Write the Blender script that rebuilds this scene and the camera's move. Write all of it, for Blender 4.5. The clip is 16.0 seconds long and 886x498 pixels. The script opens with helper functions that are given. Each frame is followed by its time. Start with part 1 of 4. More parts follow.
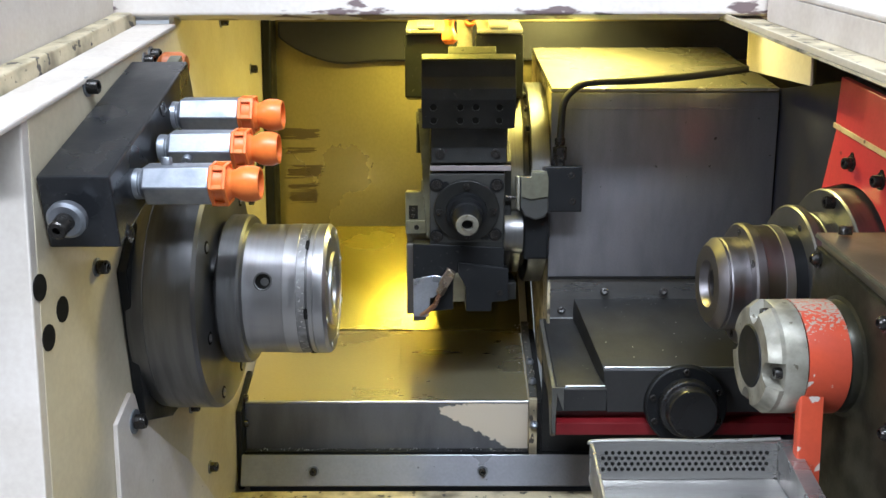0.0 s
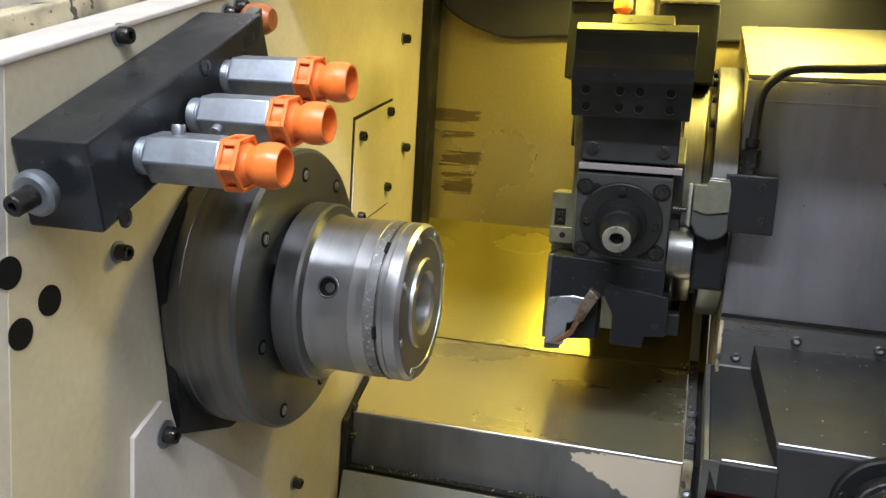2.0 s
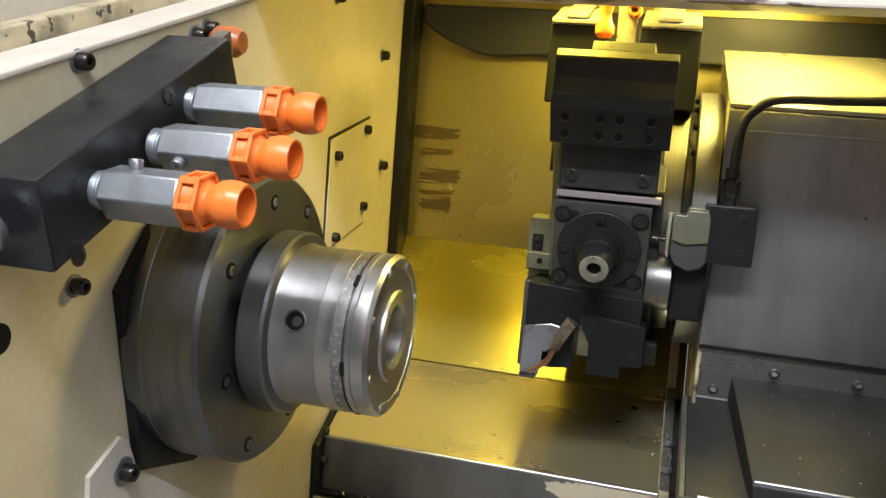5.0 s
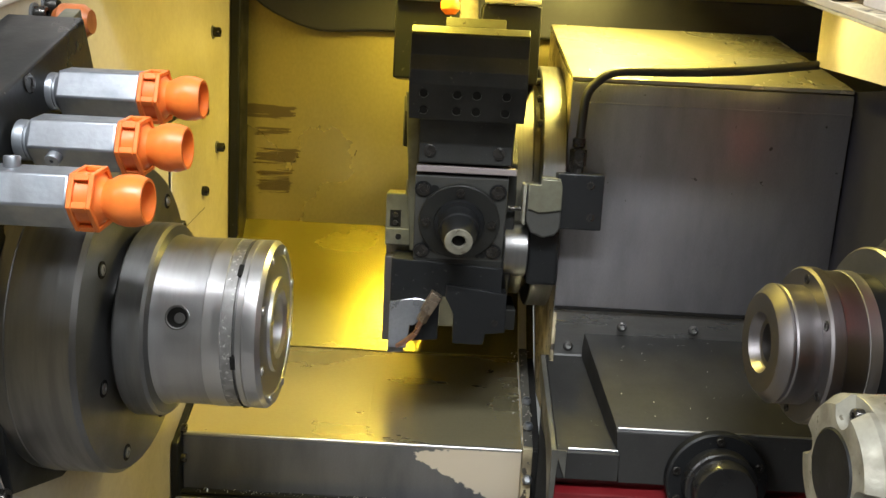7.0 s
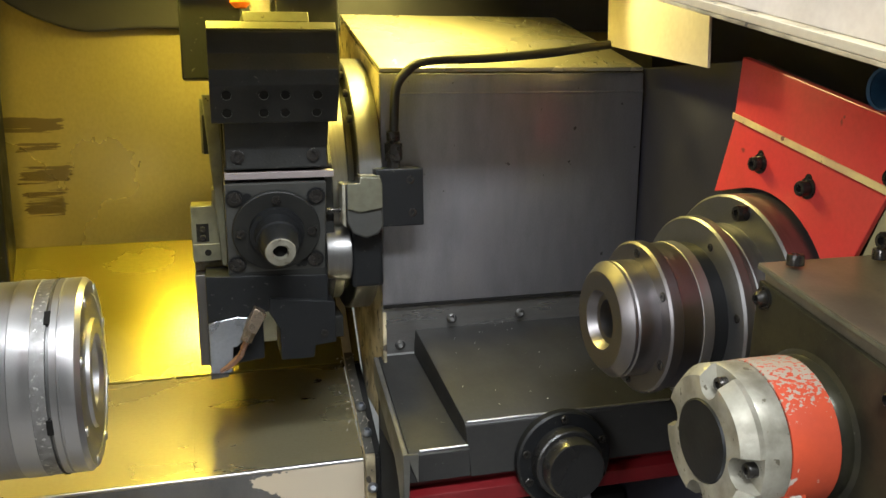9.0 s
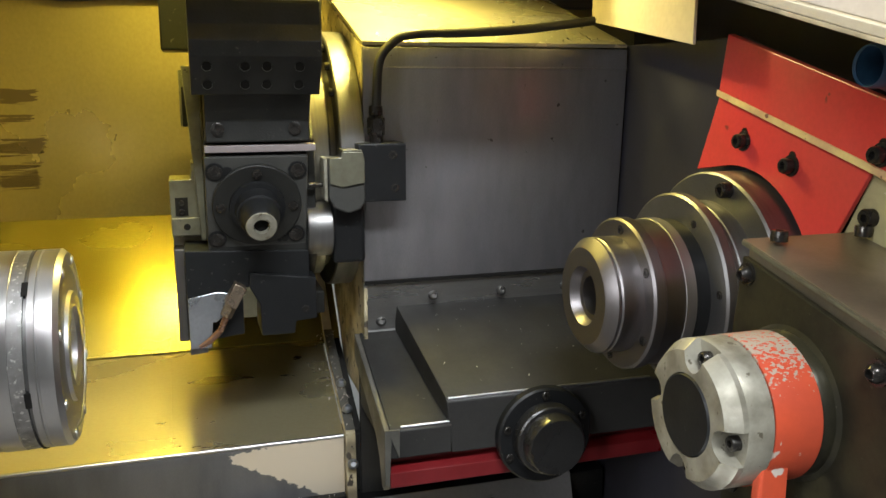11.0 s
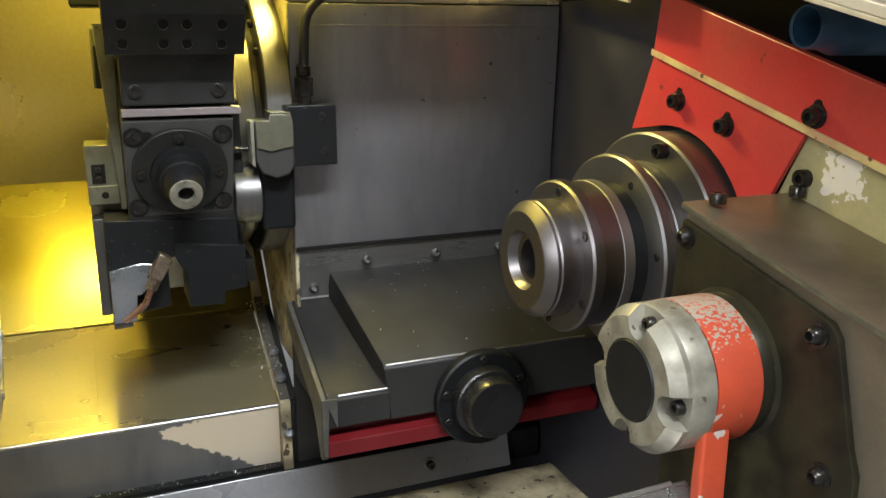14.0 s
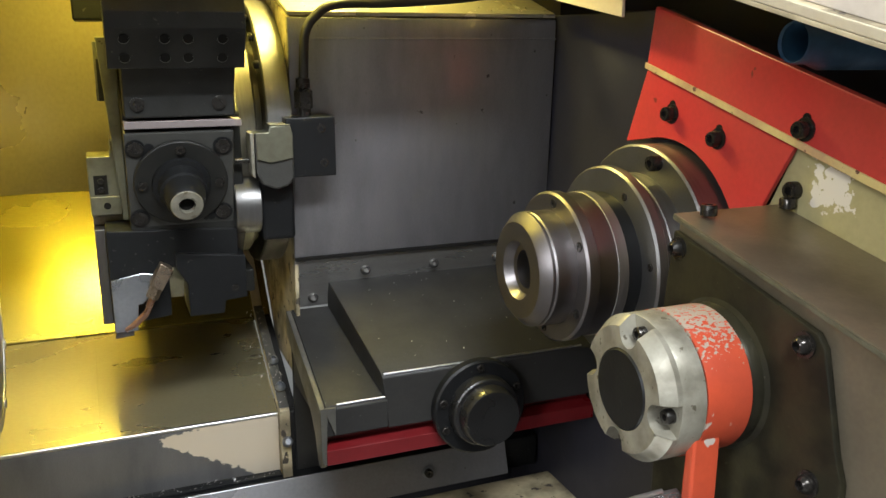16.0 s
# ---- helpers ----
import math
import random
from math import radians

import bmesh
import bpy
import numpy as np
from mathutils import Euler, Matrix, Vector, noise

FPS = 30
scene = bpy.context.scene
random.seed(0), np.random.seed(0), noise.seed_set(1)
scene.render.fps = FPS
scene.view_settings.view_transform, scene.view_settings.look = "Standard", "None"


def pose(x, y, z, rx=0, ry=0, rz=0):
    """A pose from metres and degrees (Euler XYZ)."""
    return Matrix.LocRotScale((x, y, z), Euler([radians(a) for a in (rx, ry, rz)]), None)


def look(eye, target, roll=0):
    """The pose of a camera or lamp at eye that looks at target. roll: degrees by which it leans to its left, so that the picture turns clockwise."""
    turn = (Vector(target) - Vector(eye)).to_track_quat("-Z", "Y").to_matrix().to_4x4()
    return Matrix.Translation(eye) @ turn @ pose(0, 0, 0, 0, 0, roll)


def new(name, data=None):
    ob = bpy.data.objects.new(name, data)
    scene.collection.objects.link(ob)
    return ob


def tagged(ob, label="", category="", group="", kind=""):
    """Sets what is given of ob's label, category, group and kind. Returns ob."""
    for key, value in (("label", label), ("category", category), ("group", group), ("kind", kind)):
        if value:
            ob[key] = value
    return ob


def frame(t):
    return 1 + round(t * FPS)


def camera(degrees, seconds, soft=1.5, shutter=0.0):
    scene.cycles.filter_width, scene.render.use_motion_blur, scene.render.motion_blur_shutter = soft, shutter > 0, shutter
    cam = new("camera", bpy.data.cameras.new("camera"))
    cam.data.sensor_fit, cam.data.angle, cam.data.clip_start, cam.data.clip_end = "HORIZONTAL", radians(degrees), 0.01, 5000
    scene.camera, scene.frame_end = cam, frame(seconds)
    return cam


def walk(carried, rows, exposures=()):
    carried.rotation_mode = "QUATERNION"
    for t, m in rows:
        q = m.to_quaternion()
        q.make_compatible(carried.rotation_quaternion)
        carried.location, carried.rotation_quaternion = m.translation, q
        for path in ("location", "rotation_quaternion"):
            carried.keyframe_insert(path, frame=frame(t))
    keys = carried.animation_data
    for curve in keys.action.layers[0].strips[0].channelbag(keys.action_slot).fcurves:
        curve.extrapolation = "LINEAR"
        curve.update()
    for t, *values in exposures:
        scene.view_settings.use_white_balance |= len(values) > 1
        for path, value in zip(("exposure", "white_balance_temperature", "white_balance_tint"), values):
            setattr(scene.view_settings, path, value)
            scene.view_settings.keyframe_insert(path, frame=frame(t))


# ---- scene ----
cam = camera(55.4, 16.0)
PATH = [
    (0, (-0.004, 0.039, 1.309), (-0.008, 2.021, 1.04), -0.1),
    (0.5, (-0.004, 0.054, 1.304), (-0.02, 2.036, 1.035), -0.1),
    (1, (0.007, 0.143, 1.302), (-0.078, 2.123, 1.032), 0.0),
    (1.5, (0.055, 0.219, 1.307), (-0.286, 2.17, 1.028), 2.3),
    (2, (0.083, 0.244, 1.306), (-0.44, 2.15, 0.999), 3.5),
    (2.5, (0.083, 0.246, 1.313), (-0.449, 2.147, 0.995), 4.4),
    (3, (0.084, 0.252, 1.321), (-0.453, 2.153, 1.009), 5.1),
    (5.3, (0.084, 0.274, 1.329), (-0.395, 2.193, 1.031), 4.4),
    (5.5, (0.087, 0.277, 1.329), (-0.381, 2.198, 1.028), 4.3),
    (6, (0.065, 0.274, 1.331), (-0.268, 2.223, 1.027), 3.8),
    (6.5, (0.044, 0.266, 1.331), (-0.186, 2.227, 1.015), 3.3),
    (7, (0.015, 0.258, 1.33), (0.003, 2.23, 0.999), 3.0),
    (7.5, (-0.019, 0.269, 1.322), (0.299, 2.214, 0.98), 2.3),
    (8, (-0.023, 0.292, 1.332), (0.461, 2.201, 0.981), 0.7),
    (8.5, (-0.03, 0.307, 1.336), (0.473, 2.213, 0.996), -0.5),
    (10.8, (-0.034, 0.305, 1.331), (0.511, 2.19, 0.942), -0.2),
    (11, (-0.037, 0.312, 1.33), (0.525, 2.191, 0.939), -0.0),
    (11.5, (-0.043, 0.334, 1.33), (0.597, 2.174, 0.881), 0.2),
    (12, (-0.047, 0.338, 1.333), (0.647, 2.154, 0.862), 0.1),
    (12.5, (-0.045, 0.34, 1.336), (0.664, 2.145, 0.846), 0.0),
    (13, (-0.046, 0.34, 1.335), (0.669, 2.141, 0.843), 0.1),
    (13.5, (-0.044, 0.337, 1.336), (0.672, 2.138, 0.841), 0.0),
    (14, (-0.041, 0.334, 1.336), (0.682, 2.131, 0.84), 0.0),
    (14.5, (-0.041, 0.328, 1.338), (0.688, 2.123, 0.839), 0.1),
    (15, (-0.04, 0.322, 1.34), (0.687, 2.119, 0.847), 0.0),
    (15.5, (-0.04, 0.319, 1.34), (0.684, 2.12, 0.858), -0.0),
    (16, (-0.04, 0.323, 1.34), (0.68, 2.127, 0.864), -0.0),
]
EXPOSURES = [(0.0, 0.48, 5700, 12), (0.8, 0.48, 5700, 12), (2.0, 0.48, 5950, 12), (3.2, 0.46, 6100, 12), (5.5, 0.42, 6500, 11), (6.5, 0.44, 6500, 10), (8.0, 0.58, 6450, 10), (8.7, 0.56, 6450, 10), (11.0, 0.46, 6500, 10), (16.0, 0.48, 6500, 10)]
walk(cam, [(t, look(eye, target, roll)) for t, eye, target, roll in PATH], EXPOSURES)

# ---- light ----
world = bpy.data.worlds.new("workshop")
world.use_nodes = True
scene.world = world
world.node_tree.nodes["Background"].inputs["Color"].default_value = (0.74, 0.86, 1.0, 1)
world.node_tree.nodes["Background"].inputs["Strength"].default_value = 0.45


def area_lamp(name, at, target, size, power, color, spread=180):
    data = bpy.data.lights.new(name, "AREA")
    data.shape, data.size, data.size_y = "RECTANGLE", size[0], size[1]
    data.energy, data.color, data.spread = power, color, radians(spread)
    ob = new(name, data)
    ob.matrix_basis = look(at, target)
    return ob


# yellow machine work lamp under the hood, and the workshop's ceiling light behind the operator
area_lamp("work_lamp_light", (-0.06, 1.205, 1.585), (0.01, 1.38, 1.0), (0.09, 0.04), 1.55, (1.0, 0.80, 0.11), 118)
area_lamp("column_lamp_light", (0.21, 1.285, 1.575), (0.02, 1.33, 1.0), (0.18, 0.05), 3.8, (1.0, 0.82, 0.20), 155)
# Invented spot, added only to brighten the wedge plate in the corner
corner = bpy.data.lights.new("corner_fill_spot", "SPOT")
corner.energy, corner.color, corner.spot_size, corner.spot_blend, corner.shadow_soft_size = 3.0, (1.0, 0.86, 0.36), radians(48), 0.7, 0.012
new("corner_fill_spot", corner).matrix_basis = look((0.30, 1.22, 1.50), (0.405, 1.07, 1.392))
area_lamp("ceiling_light_front", (0.0, -0.65, 3.0), (0.0, 1.0, 1.1), (1.5, 0.22), 68.0, (0.90, 0.95, 1.0))
# Two unseen fill lamps, added to lift the red cover and right side
area_lamp("fill_light_side", (-2.4, -1.1, 2.8), (0.3, 0.9, 1.2), (0.6, 2.2), 84.0, (0.92, 0.95, 1.0))
area_lamp("fill_light_aisle", (1.5, -0.8, 3.0), (0.2, 1.0, 1.1), (0.4, 2.0), 28.0, (0.85, 0.94, 1.0))

# ---- materials ----


def material(name, base, rough=0.5, metal=0.0, dark=None, scale=18.0, amount=0.5, bump=0.15, fine=260.0, stretch=(1, 1, 1), spots=None, spot_scale=60.0, spot_level=0.68, coat=0.0, rough_var=0.12, patches=(), spec=0.5):
    """Two scales of variation in colour and gloss, fine relief, optional chips of another colour."""
    m = bpy.data.materials.new(name)
    m.use_nodes = True
    n, l = m.node_tree.nodes, m.node_tree.links
    bsdf = n["Principled BSDF"]
    geo = n.new("ShaderNodeNewGeometry")
    mp = n.new("ShaderNodeMapping")
    mp.inputs["Scale"].default_value = stretch
    l.new(geo.outputs["Position"], mp.inputs["Vector"])
    big = n.new("ShaderNodeTexNoise")
    big.inputs["Scale"].default_value, big.inputs["Detail"].default_value = scale, 6.0
    l.new(mp.outputs["Vector"], big.inputs["Vector"])
    small = n.new("ShaderNodeTexNoise")
    small.inputs["Scale"].default_value, small.inputs["Detail"].default_value = fine, 4.0
    l.new(mp.outputs["Vector"], small.inputs["Vector"])
    ramp = n.new("ShaderNodeMapRange")
    ramp.inputs["From Min"].default_value, ramp.inputs["From Max"].default_value = 0.35, 0.7
    ramp.interpolation_type = "SMOOTHSTEP"
    l.new(big.outputs["Fac"], ramp.inputs["Value"])
    mul = n.new("ShaderNodeMath")
    mul.operation = "MULTIPLY"
    mul.inputs[1].default_value = amount
    l.new(ramp.outputs["Result"], mul.inputs[0])
    mix = n.new("ShaderNodeMix")
    mix.data_type = "RGBA"
    d = dark or tuple(c * 0.55 for c in base)
    mix.inputs[6].default_value, mix.inputs[7].default_value = (*base, 1), (*d, 1)
    l.new(mul.outputs["Value"], mix.inputs[0])
    last = mix.outputs[2]
    fm = n.new("ShaderNodeMix")
    fm.data_type, fm.blend_type = "RGBA", "OVERLAY"
    fm.inputs[0].default_value = 0.14
    l.new(last, fm.inputs[6])
    l.new(small.outputs["Fac"], fm.inputs[7])
    last = fm.outputs[2]
    if spots:
        sp = n.new("ShaderNodeTexNoise")
        sp.inputs["Scale"].default_value, sp.inputs["Detail"].default_value = spot_scale, 5.0
        l.new(geo.outputs["Position"], sp.inputs["Vector"])
        th = n.new("ShaderNodeMapRange")
        th.inputs["From Min"].default_value, th.inputs["From Max"].default_value = spot_level, spot_level + 0.02
        l.new(sp.outputs["Fac"], th.inputs["Value"])
        sm = n.new("ShaderNodeMix")
        sm.data_type = "RGBA"
        sm.inputs[7].default_value = (*spots, 1)
        l.new(th.outputs["Result"], sm.inputs[0])
        l.new(last, sm.inputs[6])
        last = sm.outputs[2]
    for colour, planes, cap, amp, scl, st in patches:
        # worn or stained area: inside the planes, with a ragged edge
        worst = None
        for px, py, pz, off in planes:
            dot = n.new("ShaderNodeVectorMath")
            dot.operation = "DOT_PRODUCT"
            dot.inputs[1].default_value = (px, py, pz)
            l.new(geo.outputs["Position"], dot.inputs[0])
            add = n.new("ShaderNodeMath")
            add.operation = "ADD"
            add.inputs[1].default_value = off
            l.new(dot.outputs["Value"], add.inputs[0])
            low = n.new("ShaderNodeMath")
            low.operation = "MINIMUM"
            low.inputs[1].default_value = cap
            l.new(add.outputs["Value"], low.inputs[0])
            if worst is not None:
                l.new(worst, low.inputs[1])
            worst = low.outputs["Value"]
        pm = n.new("ShaderNodeMapping")
        pm.inputs["Scale"].default_value = st
        l.new(geo.outputs["Position"], pm.inputs["Vector"])
        pn = n.new("ShaderNodeTexNoise")
        pn.inputs["Scale"].default_value, pn.inputs["Detail"].default_value = scl, 7.0
        l.new(pm.outputs["Vector"], pn.inputs["Vector"])
        mad = n.new("ShaderNodeMath")
        mad.operation = "MULTIPLY_ADD"
        mad.inputs[1].default_value = amp
        l.new(pn.outputs["Fac"], mad.inputs[0])
        l.new(worst, mad.inputs[2])
        edge = n.new("ShaderNodeMapRange")
        edge.inputs["From Min"].default_value, edge.inputs["From Max"].default_value = amp * 0.5, amp * 0.5 + 0.0015
        l.new(mad.outputs["Value"], edge.inputs["Value"])
        pmix = n.new("ShaderNodeMix")
        pmix.data_type = "RGBA"
        pmix.inputs[7].default_value = (*colour, 1)
        l.new(edge.outputs["Result"], pmix.inputs[0])
        l.new(last, pmix.inputs[6])
        last = pmix.outputs[2]
    l.new(last, bsdf.inputs["Base Color"])
    rr = n.new("ShaderNodeMapRange")
    rr.inputs["From Min"].default_value, rr.inputs["From Max"].default_value = 0.3, 0.7
    rr.inputs["To Min"].default_value, rr.inputs["To Max"].default_value = max(0.03, rough - rough_var), min(1, rough + rough_var)
    rr.interpolation_type = "SMOOTHSTEP"
    l.new(big.outputs["Fac"], rr.inputs["Value"])
    l.new(rr.outputs["Result"], bsdf.inputs["Roughness"])
    bsdf.inputs["Metallic"].default_value = metal
    bsdf.inputs["Specular IOR Level"].default_value = spec
    bsdf.inputs["Coat Weight"].default_value = coat
    if bump:
        b = n.new("ShaderNodeBump")
        b.inputs["Strength"].default_value, b.inputs["Distance"].default_value = bump, 0.0006
        l.new(small.outputs["Fac"], b.inputs["Height"])
        l.new(b.outputs["Normal"], bsdf.inputs["Normal"])
    return m


CREAM = material("cream_paint", (0.55, 0.48, 0.34), 0.42, 0, (0.46, 0.39, 0.255), 9, 0.6, 0.12, 160, spots=(0.16, 0.12, 0.07), spot_scale=48, spot_level=0.765,
                 patches=[((0.10, 0.08, 0.06), [(0, 0.9, 0.45, -1.083), (0, -0.9, -0.45, 1.095), (0, -0.45, 0.9, -0.552), (0, 0.45, -0.9, 0.586)], 0.006, 0.008, 160, (1, 1, 1))])
CREAM_WORN = material("chipped_cream_paint", (0.59, 0.53, 0.46), 0.45, 0, (0.49, 0.43, 0.355), 14, 0.6, 0.15, 180, spots=(0.14, 0.10, 0.09), spot_scale=48, spot_level=0.735)
DIRTY = material("dirty_cream_paint", (0.55, 0.47, 0.30), 0.5, 0, (0.10, 0.08, 0.05), 24, 0.85, 0.25, 180, spots=(0.05, 0.04, 0.03), spot_scale=70, spot_level=0.62)
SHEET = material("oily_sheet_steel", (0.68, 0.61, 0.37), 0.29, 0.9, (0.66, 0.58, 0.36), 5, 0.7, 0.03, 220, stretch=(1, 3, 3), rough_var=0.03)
# The lamp's yellow light is put into this base, beside the oil tint
SLOPE_SHEET = material("lamp_tinted_slope", (0.35, 0.29, 0.075), 0.24, 0.75, (0.29, 0.24, 0.056), 6, 0.6, 0.05, 200, stretch=(1, 2, 2), rough_var=0.04)
# Paler than the front panel: lamp glare is put into this colour
TOP_SHEET = material("glare_bright_top_sheet", (0.46, 0.43, 0.34), 0.3, 0.5, (0.30, 0.28, 0.21), 9, 0.8, 0.06, 220, rough_var=0.08)
SADDLE = material("black_oily_plate", (0.034, 0.033, 0.031), 0.50, 0.1, (0.019, 0.0185, 0.0175), 9, 0.9, 0.10, 300, spots=(0.10, 0.10, 0.09), spot_scale=260, spot_level=0.73, spec=0.3)
FOLD = material("grey_folded_sheet", (0.15, 0.145, 0.125), 0.42, 0.4, (0.08, 0.077, 0.066), 20, 0.8, 0.1, 300)
SEALANT = material("yellowed_sealant", (0.62, 0.50, 0.21), 0.5, 0, (0.42, 0.26, 0.15), 22, 0.9, 0.3, 200, spots=(0.12, 0.05, 0.03), spot_scale=120, spot_level=0.64)
PINK = material("bare_pinkish_steel", (0.24, 0.205, 0.195), 0.5, 0.3, (0.17, 0.145, 0.14), 8, 0.7, 0.08, 260)
STRIP = material("pale_grey_sheet", (0.29, 0.29, 0.31), 0.38, 0.35, (0.19, 0.19, 0.20), 8, 0.7, 0.08, 260, spots=(0.03, 0.03, 0.03), spot_scale=60, spot_level=0.72)
BOSS = material("dark_turned_steel", (0.058, 0.057, 0.056), 0.32, 0.8, (0.05, 0.05, 0.048), 20, 0.6, 0.05, 400)
STAINLESS = material("oily_stainless_sheet", (0.42, 0.41, 0.39), 0.33, 0.85, (0.30, 0.29, 0.27), 7, 0.7, 0.06, 220, stretch=(1, 6, 6))
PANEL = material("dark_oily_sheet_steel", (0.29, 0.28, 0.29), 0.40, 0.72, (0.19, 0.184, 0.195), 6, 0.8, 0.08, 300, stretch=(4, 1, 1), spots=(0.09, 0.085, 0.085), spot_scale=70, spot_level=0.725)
BLACK = material("black_oxide_steel", (0.0105, 0.011, 0.0115), 0.42, 0.05, (0.006, 0.0065, 0.007), 25, 0.8, 0.14, 320, spots=(0.045, 0.045, 0.04), spot_scale=190, spot_level=0.69, spec=0.28)
GREASY = material("greasy_black_block", (0.020, 0.021, 0.023), 0.33, 0.1, (0.012, 0.0125, 0.013), 18, 0.9, 0.16, 300, spots=(0.10, 0.10, 0.09), spot_scale=210, spot_level=0.715, rough_var=0.14)
HOLDER = material("grey_phosphated_steel", (0.068, 0.068, 0.062), 0.45, 0.4, (0.042, 0.042, 0.038), 30, 0.6, 0.2, 420)
CAST = material("dark_grey_casting", (0.0155, 0.0155, 0.0135), 0.5, 0.05, (0.009, 0.009, 0.008), 26, 0.8, 0.35, 420, spots=(0.06, 0.055, 0.045), spot_scale=230, spot_level=0.70, spec=0.34)
STEEL = material("machined_steel", (0.38, 0.37, 0.365), 0.43, 1.0, (0.32, 0.31, 0.305), 10, 0.5, 0.05, 500, stretch=(14, 1, 1), rough_var=0.07)
SUB_STEEL = material("grey_worn_machined_steel", (0.235, 0.22, 0.22), 0.36, 1.0, (0.16, 0.148, 0.148), 10, 0.5, 0.06, 500, stretch=(8, 1, 1), rough_var=0.06)
DISC = material("oil_yellowed_turned_steel", (0.24, 0.225, 0.18), 0.40, 0.9, (0.16, 0.15, 0.12), 14, 0.7, 0.05, 500, stretch=(10, 1, 1))
STEEL_DARK = material("dark_machined_steel", (0.195, 0.191, 0.186), 0.40, 0.9, (0.135, 0.132, 0.126), 14, 0.6, 0.06, 500, stretch=(10, 1, 1), rough_var=0.08)
STEEL_BRIGHT = material("polished_steel", (0.50, 0.49, 0.485), 0.36, 1.0, (0.55, 0.54, 0.53), 10, 0.5, 0.03, 600, stretch=(10, 1, 1), rough_var=0.06)
ZINC = material("zinc_plated_steel", (0.32, 0.33, 0.355), 0.47, 0.85, (0.20, 0.22, 0.235), 45, 0.6, 0.25, 240)
SCREW = material("oily_black_screw", (0.05, 0.045, 0.04), 0.3, 0.7, (0.02, 0.02, 0.018), 120, 0.7, 0.1, 600)
ORANGE = material("orange_plastic", (0.88, 0.20, 0.03), 0.42, 0, (0.62, 0.14, 0.02), 60, 0.5, 0.06, 300)
AMBER = material("brownish_orange_plastic", (0.42, 0.12, 0.03), 0.4, 0, (0.25, 0.07, 0.02), 60, 0.6, 0.06, 300)
RED = material("red_paint", (0.52, 0.042, 0.038), 0.40, 0, (0.42, 0.033, 0.029), 14, 0.7, 0.12, 220, spots=(0.2, 0.03, 0.02), spot_scale=55, spot_level=0.7)
# Red made darker to carry the saddle's shadow in its colour
RED_SHADED = material("shaded_red_strip", (0.12, 0.006, 0.008), 0.35, 0, (0.16, 0.01, 0.012), 18, 0.7, 0.1, 220)
ORANGE_PAINT = material("worn_orange_paint", (0.52, 0.075, 0.032), 0.4, 0, (0.40, 0.055, 0.025), 30, 0.6, 0.15, 240, spots=(0.50, 0.44, 0.38), spot_scale=75, spot_level=0.655)
ALU = material("scuffed_white_aluminium", (0.39, 0.37, 0.30), 0.40, 0.45, (0.16, 0.148, 0.11), 34, 0.9, 0.4, 260, spots=(0.13, 0.115, 0.08), spot_scale=120, spot_level=0.655)
OILY_ALU = material("oily_grey_aluminium", (0.16, 0.157, 0.112), 0.4, 0.45, (0.11, 0.106, 0.072), 50, 0.8, 0.25, 260, spots=(0.05, 0.047, 0.035), spot_scale=90, spot_level=0.68)
COPPER = material("copper_tube", (0.42, 0.24, 0.16), 0.3, 0.9, (0.25, 0.14, 0.09), 90, 0.6, 0.1, 400)
BRASS = material("dull_brass", (0.38, 0.30, 0.22), 0.32, 0.9, (0.25, 0.19, 0.13), 90, 0.6, 0.1, 400)
BLUE = material("dark_blue_plastic", (0.04, 0.11, 0.20), 0.42, 0, (0.018, 0.045, 0.08), 40, 0.6, 0.1, 300)
RUBBER = material("black_rubber_hose", (0.014, 0.014, 0.014), 0.5, 0, (0.03, 0.03, 0.025), 60, 0.6, 0.2, 400)
# Pale base stands in for light reflected off the black tool face
GLASSY = material("pale_reflection_steel", (0.32, 0.335, 0.36), 0.29, 0.9, (0.28, 0.28, 0.30), 40, 0.4, 0.02, 300)
DARK_INSIDE = material("dark_painted_inside", (0.022, 0.0215, 0.029), 0.42, 0, (0.028, 0.027, 0.034), 10, 0.7, 0.15, 200, spec=0.35)
BOX_TOP = material("brown_oily_sheet_steel", (0.19, 0.16, 0.112), 0.42, 0.4, (0.09, 0.077, 0.054), 12, 0.7, 0.1, 300)
OLIVE = material("oily_olive_plate", (0.036, 0.033, 0.019), 0.40, 0.25, (0.012, 0.011, 0.0075), 30, 0.9, 0.2, 300, spots=(0.06, 0.055, 0.04), spot_scale=160, spot_level=0.70, spec=0.25)
CONCRETE = material("workshop_concrete", (0.22, 0.21, 0.20), 0.7, 0, (0.15, 0.145, 0.14), 3, 0.7, 0.3, 60)
WALLPAINT = material("workshop_wall_paint", (0.55, 0.55, 0.53), 0.7, 0, (0.45, 0.45, 0.43), 2, 0.6, 0.2, 60)
COVER_FRONT = material("worn_cover_front", (0.125, 0.122, 0.122), 0.4, 0.3, (0.07, 0.069, 0.07), 6, 0.8, 0.08, 300, stretch=(4, 1, 1),
                       patches=[((0.60, 0.52, 0.40), [(0.55, 0, 1, -0.8955), (0.10, 0, -1, 0.9130), (1, 0, 0, 0.016)], 0.02, 0.018, 110, (1, 1, 1.6))])
SMUDGE = (0.14, 0.105, 0.055)


def smudge(x0, x1, z0, z1, cap=0.006):
    """A rubbed dark mark with streaky ends on the back wall."""
    return (SMUDGE, [(1, 0, 0, -x0), (-1, 0, 0, x1), (0, 0, 1.6, -1.6 * z0), (0, 0, -1.6, 1.6 * z1)], cap, 0.04, 1.0, (14, 1, 330))


